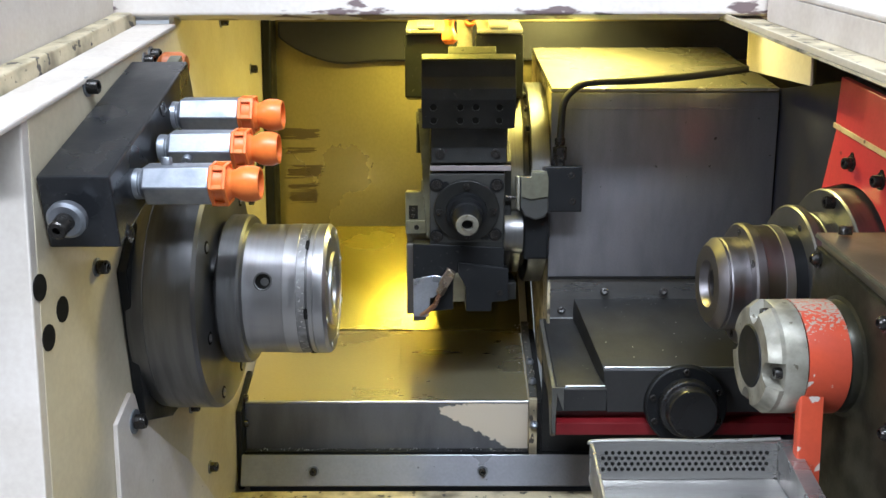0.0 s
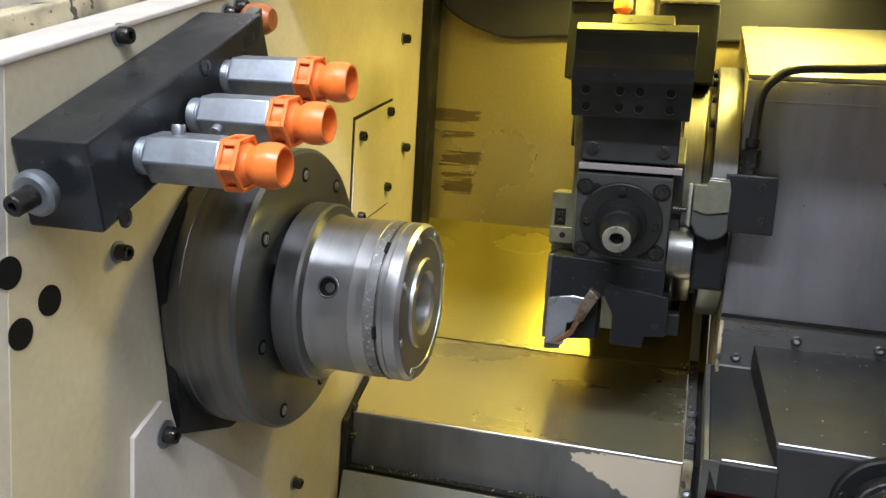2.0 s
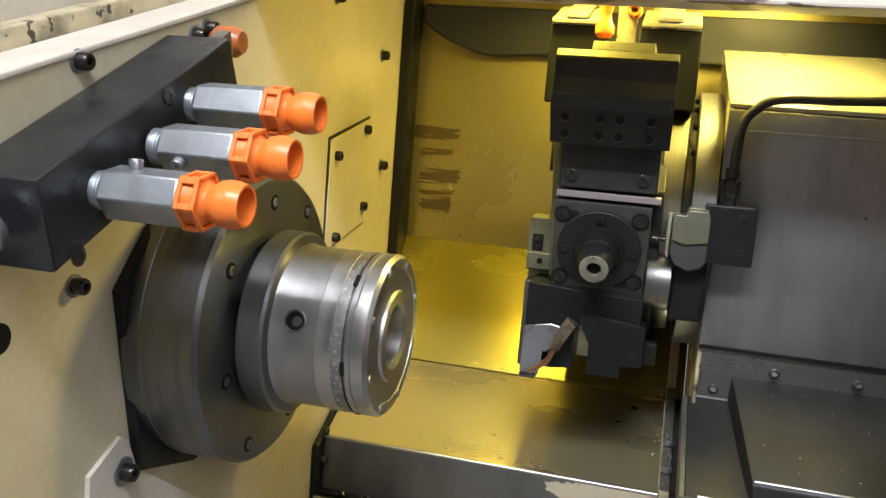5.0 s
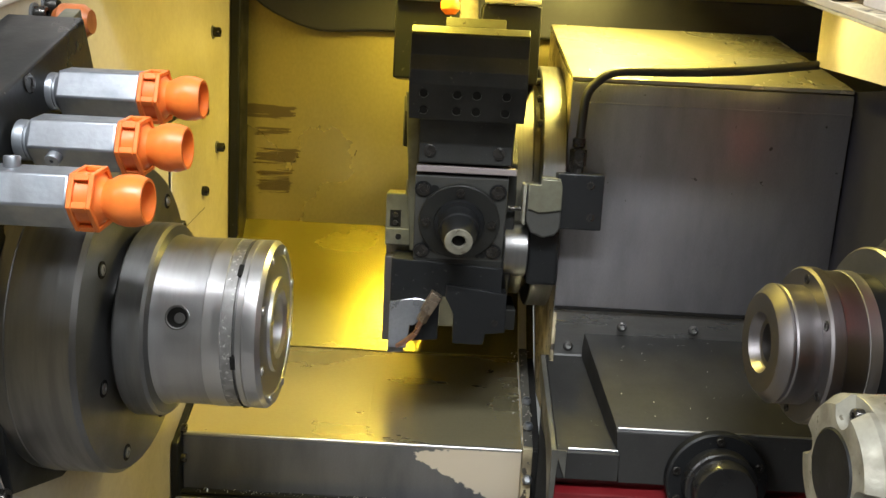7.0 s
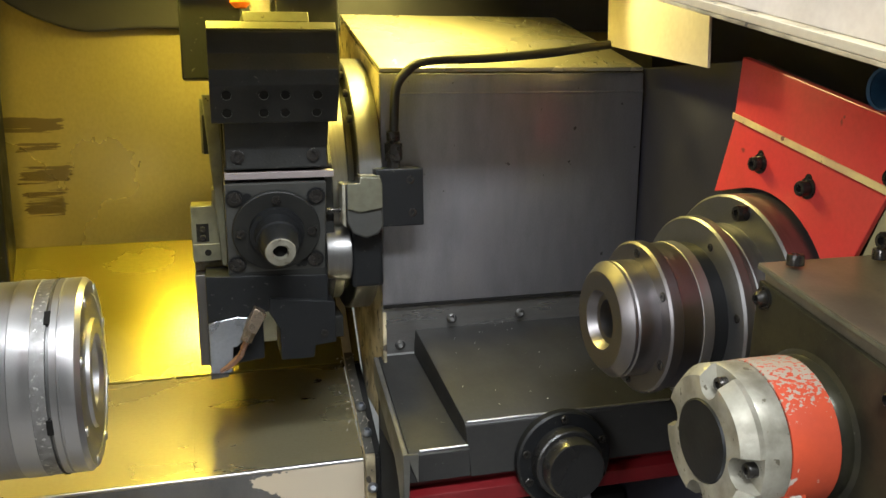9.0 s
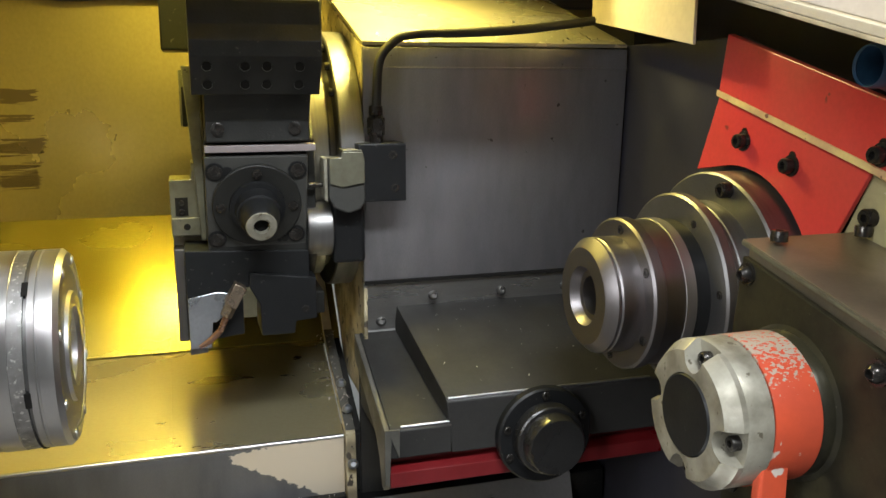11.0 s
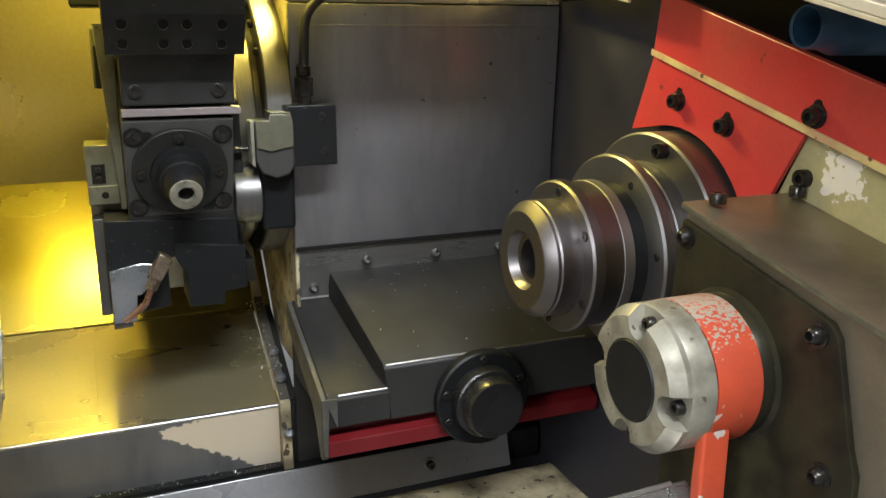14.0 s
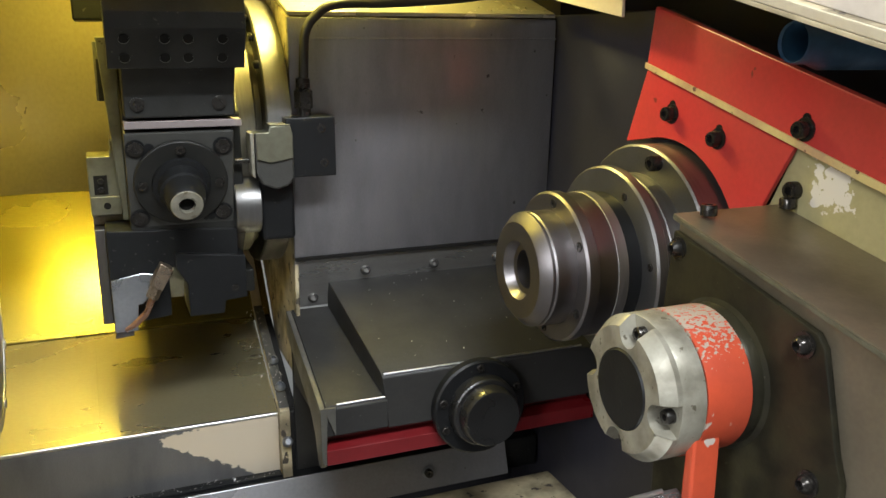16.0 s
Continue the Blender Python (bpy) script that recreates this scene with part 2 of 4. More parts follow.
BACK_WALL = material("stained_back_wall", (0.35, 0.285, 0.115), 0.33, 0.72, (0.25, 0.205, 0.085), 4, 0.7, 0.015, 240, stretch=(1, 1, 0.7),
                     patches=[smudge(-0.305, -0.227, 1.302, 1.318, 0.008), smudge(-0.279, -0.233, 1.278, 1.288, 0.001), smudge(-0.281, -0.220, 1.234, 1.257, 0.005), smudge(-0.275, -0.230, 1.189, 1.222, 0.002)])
SCUFFED = material("scratched_steel_band", (0.34, 0.33, 0.32), 0.48, 0.9, (0.24, 0.23, 0.22), 120, 0.8, 0.3, 300, stretch=(1, 1, 1), spots=(0.62, 0.60, 0.57), spot_scale=330, spot_level=0.62)
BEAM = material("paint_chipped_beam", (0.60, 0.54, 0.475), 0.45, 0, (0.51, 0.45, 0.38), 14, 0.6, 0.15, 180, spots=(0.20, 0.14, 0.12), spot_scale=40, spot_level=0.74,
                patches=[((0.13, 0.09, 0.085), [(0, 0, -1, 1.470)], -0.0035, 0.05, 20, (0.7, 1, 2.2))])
ORANGE_RING = material("worn_orange_ring", (0.52, 0.075, 0.032), 0.4, 0, (0.40, 0.055, 0.025), 30, 0.6, 0.15, 240, spots=(0.50, 0.44, 0.38), spot_scale=75, spot_level=0.66,
                       patches=[((0.36, 0.31, 0.25), [(0, 0, 1, -1.156)], 0.010, 0.11, 420, (0.7, 1, 1))])
WALL_PANEL = material("grimy_wall_panel", (0.40, 0.36, 0.19), 0.42, 0, (0.28, 0.25, 0.12), 12, 0.6, 0.12, 180,
                      patches=[((0.72, 0.68, 0.60), [(0, 1, 0, -0.764), (0, -1, 0, 0.798), (0, 0, 1, -1.222), (0, 0, -1, 1.252)], 0.008, 0.045, 150, (1, 1, 1))])
HOLE = material("unlit_bore", (0.012, 0.011, 0.01), 0.7, 0, (0.008, 0.008, 0.008), 40, 0.5, 0.1, 200, spec=0.08)

# ---- building blocks ----
I4 = Matrix.Identity(4)


def world_pose(ob):
    m = I4
    while ob is not None:
        m = ob.matrix_parent_inverse @ ob.matrix_basis if ob.parent is None else ob.matrix_basis
        if ob.parent is None:
            return ob.matrix_basis.copy()
        return world_pose(ob.parent) @ ob.matrix_parent_inverse @ ob.matrix_basis
    return m


def thing(name, at, label, category, group="", kind=""):
    ob = new(name)
    ob.empty_display_size = 0.02
    ob.matrix_basis = Matrix.Translation(at)
    return tagged(ob, label, category, group, kind)


def attach(ob, parent):
    ob.parent = parent
    ob.matrix_parent_inverse = world_pose(parent).inverted()
    return ob


def mesh_of(name, bm, mat, smooth=35):
    bmesh.ops.recalc_face_normals(bm, faces=bm.faces)
    me = bpy.data.meshes.new(name)
    if not any(f.smooth for f in bm.faces):
        for f in bm.faces:
            f.smooth = True
    for e in bm.edges:
        if len(e.link_faces) == 2 and e.calc_face_angle(0) > radians(smooth):
            e.smooth = False
    bm.to_mesh(me)
    bm.free()
    me.materials.append(mat)
    return me


def part(name, bm, mat, parent=None, label="", at=I4):
    ob = new(name, mesh_of(name, bm, mat))
    if parent is not None:
        attach(ob, parent)
    ob.matrix_basis = at.copy()
    return tagged(ob, label)


def bevelled(bm, w, seg=2, angle=30):
    if w > 0:
        es = [e for e in bm.edges if len(e.link_faces) == 2 and e.calc_face_angle(0) > radians(angle)]
        made = set(bmesh.ops.bevel(bm, geom=es, offset=w, segments=seg, affect="EDGES", profile=0.5, clamp_overlap=True)["faces"])
        bm.normal_update()
        # flat faces stay flat, only the rounded edges and gentle curves are shaded smooth
        for f in bm.faces:
            f.smooth = f in made or any(len(e.link_faces) == 2 and not (set(e.link_faces) & made) and radians(0.5) < e.calc_face_angle(0) < radians(30) for e in f.edges)
    return bm


def box(x0, x1, y0, y1, z0, z1, w=0.0015, seg=2):
    bm = bmesh.new()
    bmesh.ops.create_cube(bm, size=1, matrix=Matrix.Translation(((x0 + x1) / 2, (y0 + y1) / 2, (z0 + z1) / 2)) @ Matrix.Diagonal((x1 - x0, y1 - y0, z1 - z0, 1)))
    return bevelled(bm, w, seg)


AXES = {"x": lambda a, b, h: (h, a, b), "y": lambda a, b, h: (a, h, b), "z": lambda a, b, h: (a, b, h)}


def prism(points, axis, h0, h1, w=0.001, seg=2, holes=()):
    """An outline in the plane across an axis, given thickness. x: (y, z), y: (x, z), z: (x, y)."""
    bm = bmesh.new()
    put = AXES[axis]
    lo = [bm.verts.new(put(a, b, h0)) for a, b in points]
    hi = [bm.verts.new(put(a, b, h1)) for a, b in points]
    bm.faces.new(lo)
    bm.faces.new(hi[::-1])
    k = len(points)
    for i in range(k):
        bm.faces.new((lo[i], hi[i], hi[(i + 1) % k], lo[(i + 1) % k]))
    bmesh.ops.recalc_face_normals(bm, faces=bm.faces)
    return bevelled(bm, w, seg)


def turned(profile, at, axis="x", n=96, closed=True):
    """A body of revolution: (along, radius) pairs round an axis through at."""
    bm = bmesh.new()
    rings = []
    for a, r in profile:
        if r < 1e-6:
            rings.append([bm.verts.new(turn_point(a, 0, 0, at, axis))])
        else:
            rings.append([bm.verts.new(turn_point(a, r * math.cos(2 * math.pi * i / n), r * math.sin(2 * math.pi * i / n), at, axis)) for i in range(n)])
    for p, q in zip(rings, rings[1:]):
        for i in range(n):
            j = (i + 1) % n
            if len(p) == 1 and len(q) > 1:
                bm.faces.new((p[0], q[j], q[i]))
            elif len(q) == 1 and len(p) > 1:
                bm.faces.new((p[i], p[j], q[0]))
            elif len(p) > 1:
                bm.faces.new((p[i], p[j], q[j], q[i]))
    return bm


def turn_point(a, u, v, at, axis):
    if axis == "x":
        return (at[0] + a, at[1] + u, at[2] + v)
    if axis == "y":
        return (at[0] + u, at[1] + a, at[2] + v)
    return (at[0] + u, at[1] + v, at[2] + a)


def tube(points, r, n=14, bend=0.0):
    """A round tube along a smoothed line."""
    pts = [Vector(p) for p in points]
    fine = []
    for i in range(len(pts) - 1):
        p0, p1, p2, p3 = pts[max(i - 1, 0)], pts[i], pts[i + 1], pts[min(i + 2, len(pts) - 1)]
        for k in range(6):
            t = k / 6
            fine.append(0.5 * ((2 * p1) + (p2 - p0) * t + (2 * p0 - 5 * p1 + 4 * p2 - p3) * t * t + (3 * p1 - p0 - 3 * p2 + p3) * t ** 3))
    fine.append(pts[-1])
    bm = bmesh.new()
    rings, up = [], Vector((0.3, 0.2, 1)).normalized()
    for i, p in enumerate(fine):
        d = (fine[min(i + 1, len(fine) - 1)] - fine[max(i - 1, 0)]).normalized()
        a = d.cross(up).normalized()
        up = a.cross(d).normalized()
        rings.append([bm.verts.new(p + r * (math.cos(2 * math.pi * k / n) * a + math.sin(2 * math.pi * k / n) * up)) for k in range(n)])
    for p, q in zip(rings, rings[1:]):
        for i in range(n):
            bm.faces.new((p[i], p[(i + 1) % n], q[(i + 1) % n], q[i]))
    bm.faces.new(rings[0])
    bm.faces.new(rings[-1])
    return bm


SCREWS = {}


def screw_mesh(d, h, button, mat):
    key = (d, h, button, mat.name)
    if key not in SCREWS:
        r, s = d / 2, d * 0.27
        bm = bmesh.new()
        n = 24
        if button:
            prof = [(0, r), (h * 0.3, r * 0.98), (h * 0.75, r * 0.8), (h, r * 0.55)]
        else:
            prof = [(0, r), (h * 0.85, r), (h, r * 0.88)]
        rings = [[bm.verts.new((q * math.cos(2 * math.pi * i / n), q * math.sin(2 * math.pi * i / n), a)) for i in range(n)] for a, q in prof]
        for depth in (h, h * 0.35):
            ring = []
            for i in range(n):
                t = 2 * math.pi * i / n
                k = s * math.cos(math.pi / 6) / math.cos((t % (math.pi / 3)) - math.pi / 6)
                ring.append(bm.verts.new((k * math.cos(t), k * math.sin(t), depth)))
            rings.append(ring)
        for p, q in zip(rings, rings[1:]):
            for i in range(n):
                bm.faces.new((p[i], p[(i + 1) % n], q[(i + 1) % n], q[i]))
        bm.faces.new(rings[-1])
        SCREWS[key] = mesh_of("screw", bm, mat, 40)
    return SCREWS[key]


FACING = {"+x": pose(0, 0, 0, 0, 90, 0), "-x": pose(0, 0, 0, 0, -90, 0), "-y": pose(0, 0, 0, 90, 0, 0), "+z": I4}


def screw(parent, at, facing="-y", d=0.010, h=0.006, button=False, mat=None, name="screw", turn=None):
    ob = new(name, screw_mesh(d, h, button, mat or SCREW))
    attach(ob, parent)
    ob.matrix_basis = Matrix.Translation(at) @ (turn or FACING[facing])
    return ob


def washer(parent, at, facing="+x", d=0.016, mat=None):
    bm = turned([(0, d * 0.28), (0.0016, d * 0.28), (0.0016, d / 2), (0, d / 2), (0, d * 0.28)], (0, 0, 0), "z", 24)
    return part("washer", bm, mat or ZINC, parent, at=Matrix.Translation(at) @ FACING[facing])


def disc(parent, at, facing, d, name="hole", mat=None, depth=0.0006):
    bm = turned([(0, d / 2), (depth, d / 2), (depth, 0)], (0, 0, 0), "z", 28)
    return part(name, bm, mat or HOLE, parent, at=Matrix.Translation(at) @ FACING[facing])


# ---- the enclosure ----
WX = -0.31   # inner face of the spindle wall
AY, AZ = 0.947, 1.143   # main spindle axis
SLOPE = math.tan(radians(16.9))   # rise of the sloped door opening


def sill(y):
    return 1.3265 + (y - 0.67) * SLOPE


# workshop round the machine
tagged(part("floor", box(-3.5, 3.5, -3.5, 3.0, -0.05, 0.0, 0), CONCRETE), "bare grey workshop concrete floor", "floor", kind="structure")
tagged(part("wall_south", box(-3.5, 3.5, -3.6, -3.5, 0, 3.2, 0), WALLPAINT), "pale painted workshop wall behind the operator", "wall", kind="structure")
tagged(part("wall_west", box(-3.6, -3.5, -3.5, 3.0, 0, 3.2, 0), WALLPAINT), "pale painted workshop side wall", "wall", kind="structure")
tagged(part("wall_east", box(3.5, 3.6, -3.5, 3.0, 0, 3.2, 0), WALLPAINT), "pale painted workshop side wall", "wall", kind="structure")
tagged(part("wall_north", box(-3.5, 3.5, 3.0, 3.1, 0, 3.2, 0), WALLPAINT), "pale painted workshop rear wall", "wall", kind="structure")
tagged(part("ceiling", box(-3.5, 3.5, -3.5, 3.0, 3.2, 3.3, 0), WALLPAINT), "pale workshop ceiling", "ceiling", kind="structure")

# spindle wall, cut along the sloped opening
wall_l = tagged(part("wall_spindle_side", prism([(0.665, 0.60), (1.56, 0.60), (1.56, 1.75), (1.02, 1.75), (1.02, sill(1.02)), (0.665, sill(0.665))], "x", WX - 0.006, WX, 0.001), CREAM),
                "cream-painted sheet metal wall lit yellow by the work lamp", "machine wall", kind="structure")
for y, z in ((1.397, 1.412), (1.420, 1.260), (1.343, 1.310), (1.345, 1.207), (1.244, 1.277), (1.25, 1.175), (1.088, 0.881), (0.771, 1.194), (1.10, 1.02), (0.772, 1.350), (0.937, 1.392), (0.918, 1.384), (1.223, 1.463), (1.02, 0.985)):
    washer(wall_l, (WX, y, z), "+x", 0.017)
    screw(wall_l, (WX + 0.0015, y, z), "+x", 0.0125, 0.009)
for y, z in ((0.666, 1.195), (0.701, 1.171), (0.645 + 0.03, 1.154)):
    disc(wall_l, (WX, y, z), "+x", 0.021)
# Dark plate added behind the panel to draw its gap lines
part("panel_joint_line", prism([(1.2225, 1.157), (1.3625, 1.1825), (1.3625, 1.3285), (1.2225, 1.2995)], "x", WX, WX + 0.0012, 0.0002, 1), BLACK, wall_l)
part("access_panel", prism([(1.225, 1.160), (1.36, 1.185), (1.36, 1.325), (1.225, 1.296)], "x", WX + 0.0013, WX + 0.0032, 0.0006, 1), CREAM, wall_l)

jamb = tagged(part("jamb_left", box(-0.75, WX - 0.0005, 0.655, 0.667, 0.3, sill(0.66)), CREAM_WORN), "pale cream painted door jamb", "door jamb", kind="structure")
ledge = tagged(part("ledge_left", prism([(0.62, sill(0.62) - 0.004), (1.02, sill(1.02) - 0.004), (1.02, sill(1.02) + 0.001), (0.62, sill(0.62) + 0.001)], "x", -0.352, WX + 0.002, 0.0015), CREAM_WORN),
               "pale cream painted sloping ledge beside the door opening", "ledge", kind="structure")
tagged(part("door_track_left", prism([(0.55, sill(0.55) - 0.002), (1.02, sill(1.02) - 0.002), (1.02, sill(1.02) + 0.016), (0.55, sill(0.55) + 0.016)], "x", -0.372, -0.3525, 0.002), DIRTY),
       "grimy yellowed door track rail", "door track", kind="structure")
tagged(part("door_frame_left", prism([(0.50, sill(0.50) + 0.012), (1.05, sill(1.05) + 0.012), (1.05, sill(1.05) + 0.15), (0.50, sill(0.50) + 0.15)], "x", -0.60, -0.3725, 0.003), CREAM_WORN),
       "cream painted door frame with dark grime", "door frame", kind="structure")
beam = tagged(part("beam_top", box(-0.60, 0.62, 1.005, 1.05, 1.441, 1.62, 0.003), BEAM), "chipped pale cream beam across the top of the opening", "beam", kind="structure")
# far side of the opening
RX = 0.455


def sill_r(y, up=0.0):
    return (y, 1.408 + 0.255 * (y - 0.9) + up)


tagged(part("ledge_right", prism([sill_r(0.30, 0.030), sill_r(1.004, 0.030), sill_r(1.004, 0.036), sill_r(0.30, 0.036)], "x", 0.352, 0.75, 0.002), CREAM_WORN),
       "pale cream painted sloping ledge with paint chips", "ledge", kind="structure")
track = tagged(part("door_track_right", prism([sill_r(0.30, -0.003), sill_r(1.03, -0.003), sill_r(1.03), sill_r(0.30)], "x", 0.310, 0.3545, 0.0006), DIRTY),
               "grimy yellowed door track channel", "door track", kind="structure")
part("track_lip", prism([sill_r(0.30, 0.0002), sill_r(1.03, 0.0002), sill_r(1.03, 0.006), sill_r(0.30, 0.006)], "x", 0.310, 0.3125, 0.0006), CREAM, track)
part("track_web", prism([sill_r(0.30, 0.0002), sill_r(0.995, 0.0002), sill_r(0.995, 0.0298), sill_r(0.30, 0.0298)], "x", 0.3515, 0.3545, 0.0006), CREAM_WORN, track)
wall_r = tagged(part("wall_far_side", prism([(0.30, 0.60), (1.60, 0.60), (1.60, 1.37), (1.0, 1.37), (0.30, 1.16)], "x", RX, RX + 0.006, 0.001), DARK_INSIDE), "dark oily machine side wall", "machine wall", kind="structure")
tagged(part("wall_far_upper", box(0.64, 0.65, 0.30, 1.60, 1.10, 1.75, 0), DARK_INSIDE), "dark upper side wall of the enclosure", "machine wall", kind="structure")
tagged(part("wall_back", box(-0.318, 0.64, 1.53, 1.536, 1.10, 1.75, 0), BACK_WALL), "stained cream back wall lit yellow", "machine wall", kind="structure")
tagged(part("hood_roof", box(-0.318, 0.65, 1.05, 1.56, 1.752, 1.76, 0), CREAM), "cream painted hood above the work area", "ceiling", kind="structure")
tagged(part("hood_front", box(-0.318, 0.62, 1.0505, 1.056, 1.622, 1.7515, 0), CREAM), "cream painted front of the hood", "machine wall", kind="structure")
tagged(part("trim_back_edge", box(WX + 0.0005, WX + 0.016, 1.478, 1.5295, 1.10, 1.60, 0.004), BLACK), "black rubber seal strip down the back corner", "seal", kind="structure")
sag = [(-0.288 + 0.016 * k, 1.434 + 0.040 * math.exp(-k * 0.016 / 0.045) - 0.008 * math.exp(-((k * 0.016 - 0.10) / 0.05) ** 2)) for k in range(16)]
tagged(part("trim_back_top", prism(sag + [(0.60, 1.436), (0.60, 1.50), (-0.288, 1.50)], "y", 1.512, 1.5295, 0.003), DARK_INSIDE), "dark sagging cover strip along the back wall", "cover strip", kind="structure")
tagged(part("machine_base", box(-0.60, 0.75, 1.30, 1.56, 0.0, 0.80, 0.003), DARK_INSIDE), "dark oily machine base", "machine base", kind="structure")

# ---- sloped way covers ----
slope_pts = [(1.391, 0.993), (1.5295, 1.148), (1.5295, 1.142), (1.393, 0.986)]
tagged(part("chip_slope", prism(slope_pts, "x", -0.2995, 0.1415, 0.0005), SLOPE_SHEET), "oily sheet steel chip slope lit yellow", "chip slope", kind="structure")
way = thing("way_cover", (-0.08, 1.25, 0.84), "oily stainless telescopic way cover with worn cream patch", "way cover")
part("top_sheet", prism([(1.243, 0.919), (1.390, 0.9915), (1.390, 0.987), (1.245, 0.914)], "x", -0.2995, 0.119, 0.0015, 2), SHEET, way)
part("front_sheet", box(-0.2995, 0.119, 1.2425, 1.2465, 0.846, 0.9165, 0.001), COVER_FRONT, way, "dark oily sheet with worn cream patch")
# Polished tube paints the highlight that runs along the fold
part("front_fold", tube([(-0.2993, 1.2446, 0.9172), (0.0, 1.2446, 0.9172), (0.1188, 1.2446, 0.9172)], 0.0028, 14), STEEL_BRIGHT, way, "bright tube drawn for the front fold highlight")
part("bottom_fold", box(-0.2995, 0.119, 1.232, 1.242, 0.842, 0.8455, 0.001), BLACK, way)
wiper = part("wiper_plate", prism([(1.228, 0.83), (1.232, 0.925), (1.39, 1.004), (1.39, 0.993), (1.250, 0.922), (1.250, 0.83)], "x", 0.1195, 0.131, 0.001), DIRTY, way, "grimy cream edge strip with chips")
for y, z in ((1.231, 0.887), (1.30, 0.962), (1.262, 0.943)):
    screw(wiper, (0.126, y - 0.004, z + 0.001), "-y", 0.0125, 0.006, True, ZINC, turn=pose(0, 0, 0, 60 if z < 0.9 else 26, 0, 0))
part("grime_strip", prism([(1.236, 0.9272), (1.39, 1.0042), (1.39, 1.0062), (1.234, 0.9285)], "x", 0.1197, 0.1308, 0.0006), FOLD, wiper, "black grime along the edge strip")
part("sheet_seam", prism([(1.2440, 0.9197), (1.389, 0.9913), (1.389, 0.9921), (1.2440, 0.9205)], "x", -0.0745, -0.0735, 0.0002, 1), SHEET, way, "thin overlap seam")
part("slope_strip", prism([(1.391, 1.0045), (1.527, 1.1565), (1.527, 1.1485), (1.391, 0.9965)], "x", 0.1195, 0.131, 0.001), CREAM, way, "cream edge strip up the chip slope")
end = part("end_bracket", prism([(1.225, 0.79), (1.225, 0.91), (1.30, 0.95), (1.30, 0.79)], "x", -0.309, -0.300, 0.002), BLACK, way)
screw(end, (-0.300, 1.24, 0.925), "+x", 0.011, 0.006)
screw(end, (-0.300, 1.20 + 0.04, 0.886), "+x", 0.011, 0.006)

front = tagged(part("front_strip", prism([(1.20, 0.806), (1.214, 0.848), (1.219, 0.846), (1.205, 0.803)], "x", -0.2995, 0.40, 0.001), STRIP), "grey oily sheet strip in front of the bed", "cover strip", kind="structure")
for x in (-0.194, 0.05, 0.292):
    washer(front, (x, 1.2055, 0.827), "-y", 0.016)
    screw(front, (x, 1.2045, 0.827), "-y", 0.0105, 0.007)
tagged(part("bed_trough", box(-0.2995, 0.45, 1.2195, 1.30, 0.80, 0.842, 0.002), BLACK), "black oily gap under the way cover", "bed", kind="structure")
tagged(part("front_apron", box(-0.45, 0.60, 1.06, 1.1995, 0.70, 0.80, 0.004), DIRTY), "chipped cream painted machine apron", "apron", kind="structure")

# ---- carriage column ----
col = thing("turret_column", (0.29, 1.33, 0.93), "dark oily sheet steel column carrying the tool turret", "turret column")
part("front_panel", prism([(1.219, 1.108), (1.2055, 1.345), (1.2055, 1.365), (1.2115, 1.3655), (1.2115, 1.345), (1.225, 1.108)], "x", 0.142, 0.452, 0.0012), PANEL, col)
part("panel_seam", box(0.150, 0.452, 1.2042, 1.2054, 1.3425, 1.3445, 0.0004), PANEL, col)
part("top_sheet", prism([(1.207, 1.3665), (1.4755, 1.447), (1.4755, 1.452), (1.207, 1.3712)], "x", 0.142, 0.452, 0.001), TOP_SHEET, col, "oily sloping top sheet, coloured paler for lamp glare")
part("side_sheet", prism([(1.2265, 0.96), (1.212, 1.365), (1.475, 1.444), (1.475, 1.10), (1.39, 1.005), (1.36, 0.96)], "x", 0.142, 0.1465, 0.001), DIRTY, col, "grimy yellowed side sheet")
# Near-black strip paints the shadow line at the panel's bend
part("panel_shadow_line", box(0.1425, 0.4515, 1.2165, 1.2195, 1.1055, 1.1095, 0.0004), HOLE, col)
lip = part("bottom_lip", prism([(1.238, 1.046), (1.2195, 1.107), (1.2245, 1.107), (1.2425, 1.048)], "x", 0.142, 0.452, 0.0008), STAINLESS, col, "bare folded bottom lip")
LIPTURN = pose(0, 0, 0, 73, 0, 0)
for x, z in ((0.164, 1.057), (0.224, 1.086), (0.308, 1.086), (0.39, 1.086)):
    y = 1.238 - (z - 1.046) * 0.303 - 0.001
    screw(lip, (x, y, z), d=0.012, h=0.005, button=True, mat=STEEL_DARK, turn=LIPTURN)
bm = prism([(1.236, 1.078), (1.089, 1.015), (1.085, 1.010), (1.085, 0.955), (1.236, 0.955)], "x", 0.19, 0.452, 0)
for vert in bm.verts:
    if vert.co.x < 0.3:
        vert.co.x = 0.181 + (1.236 - vert.co.y) * 0.115 + (0.006 if vert.co.z < 1.0 and vert.co.y < 1.1 else 0)
part("saddle_cover", bevelled(bm, 0.0012), SADDLE, col, "dark oily cover plate with bright front edge")
part("saddle_step", prism([(1.236, 1.045), (1.089, 0.991), (1.083, 0.986), (1.083, 0.957), (1.236, 0.957)], "x", 0.1385, 0.203, 0.0012), SADDLE, col)

part("saddle_edge", prism([(1.236, 1.0445), (1.089, 0.9905), (1.083, 0.9855), (1.083, 0.928), (1.088, 0.922), (1.096, 0.922), (1.108, 0.950), (1.125, 0.968), (1.236, 1.015)], "x", 0.1325, 0.1383, 0.001), FOLD, col, "grey folded saddle flank")
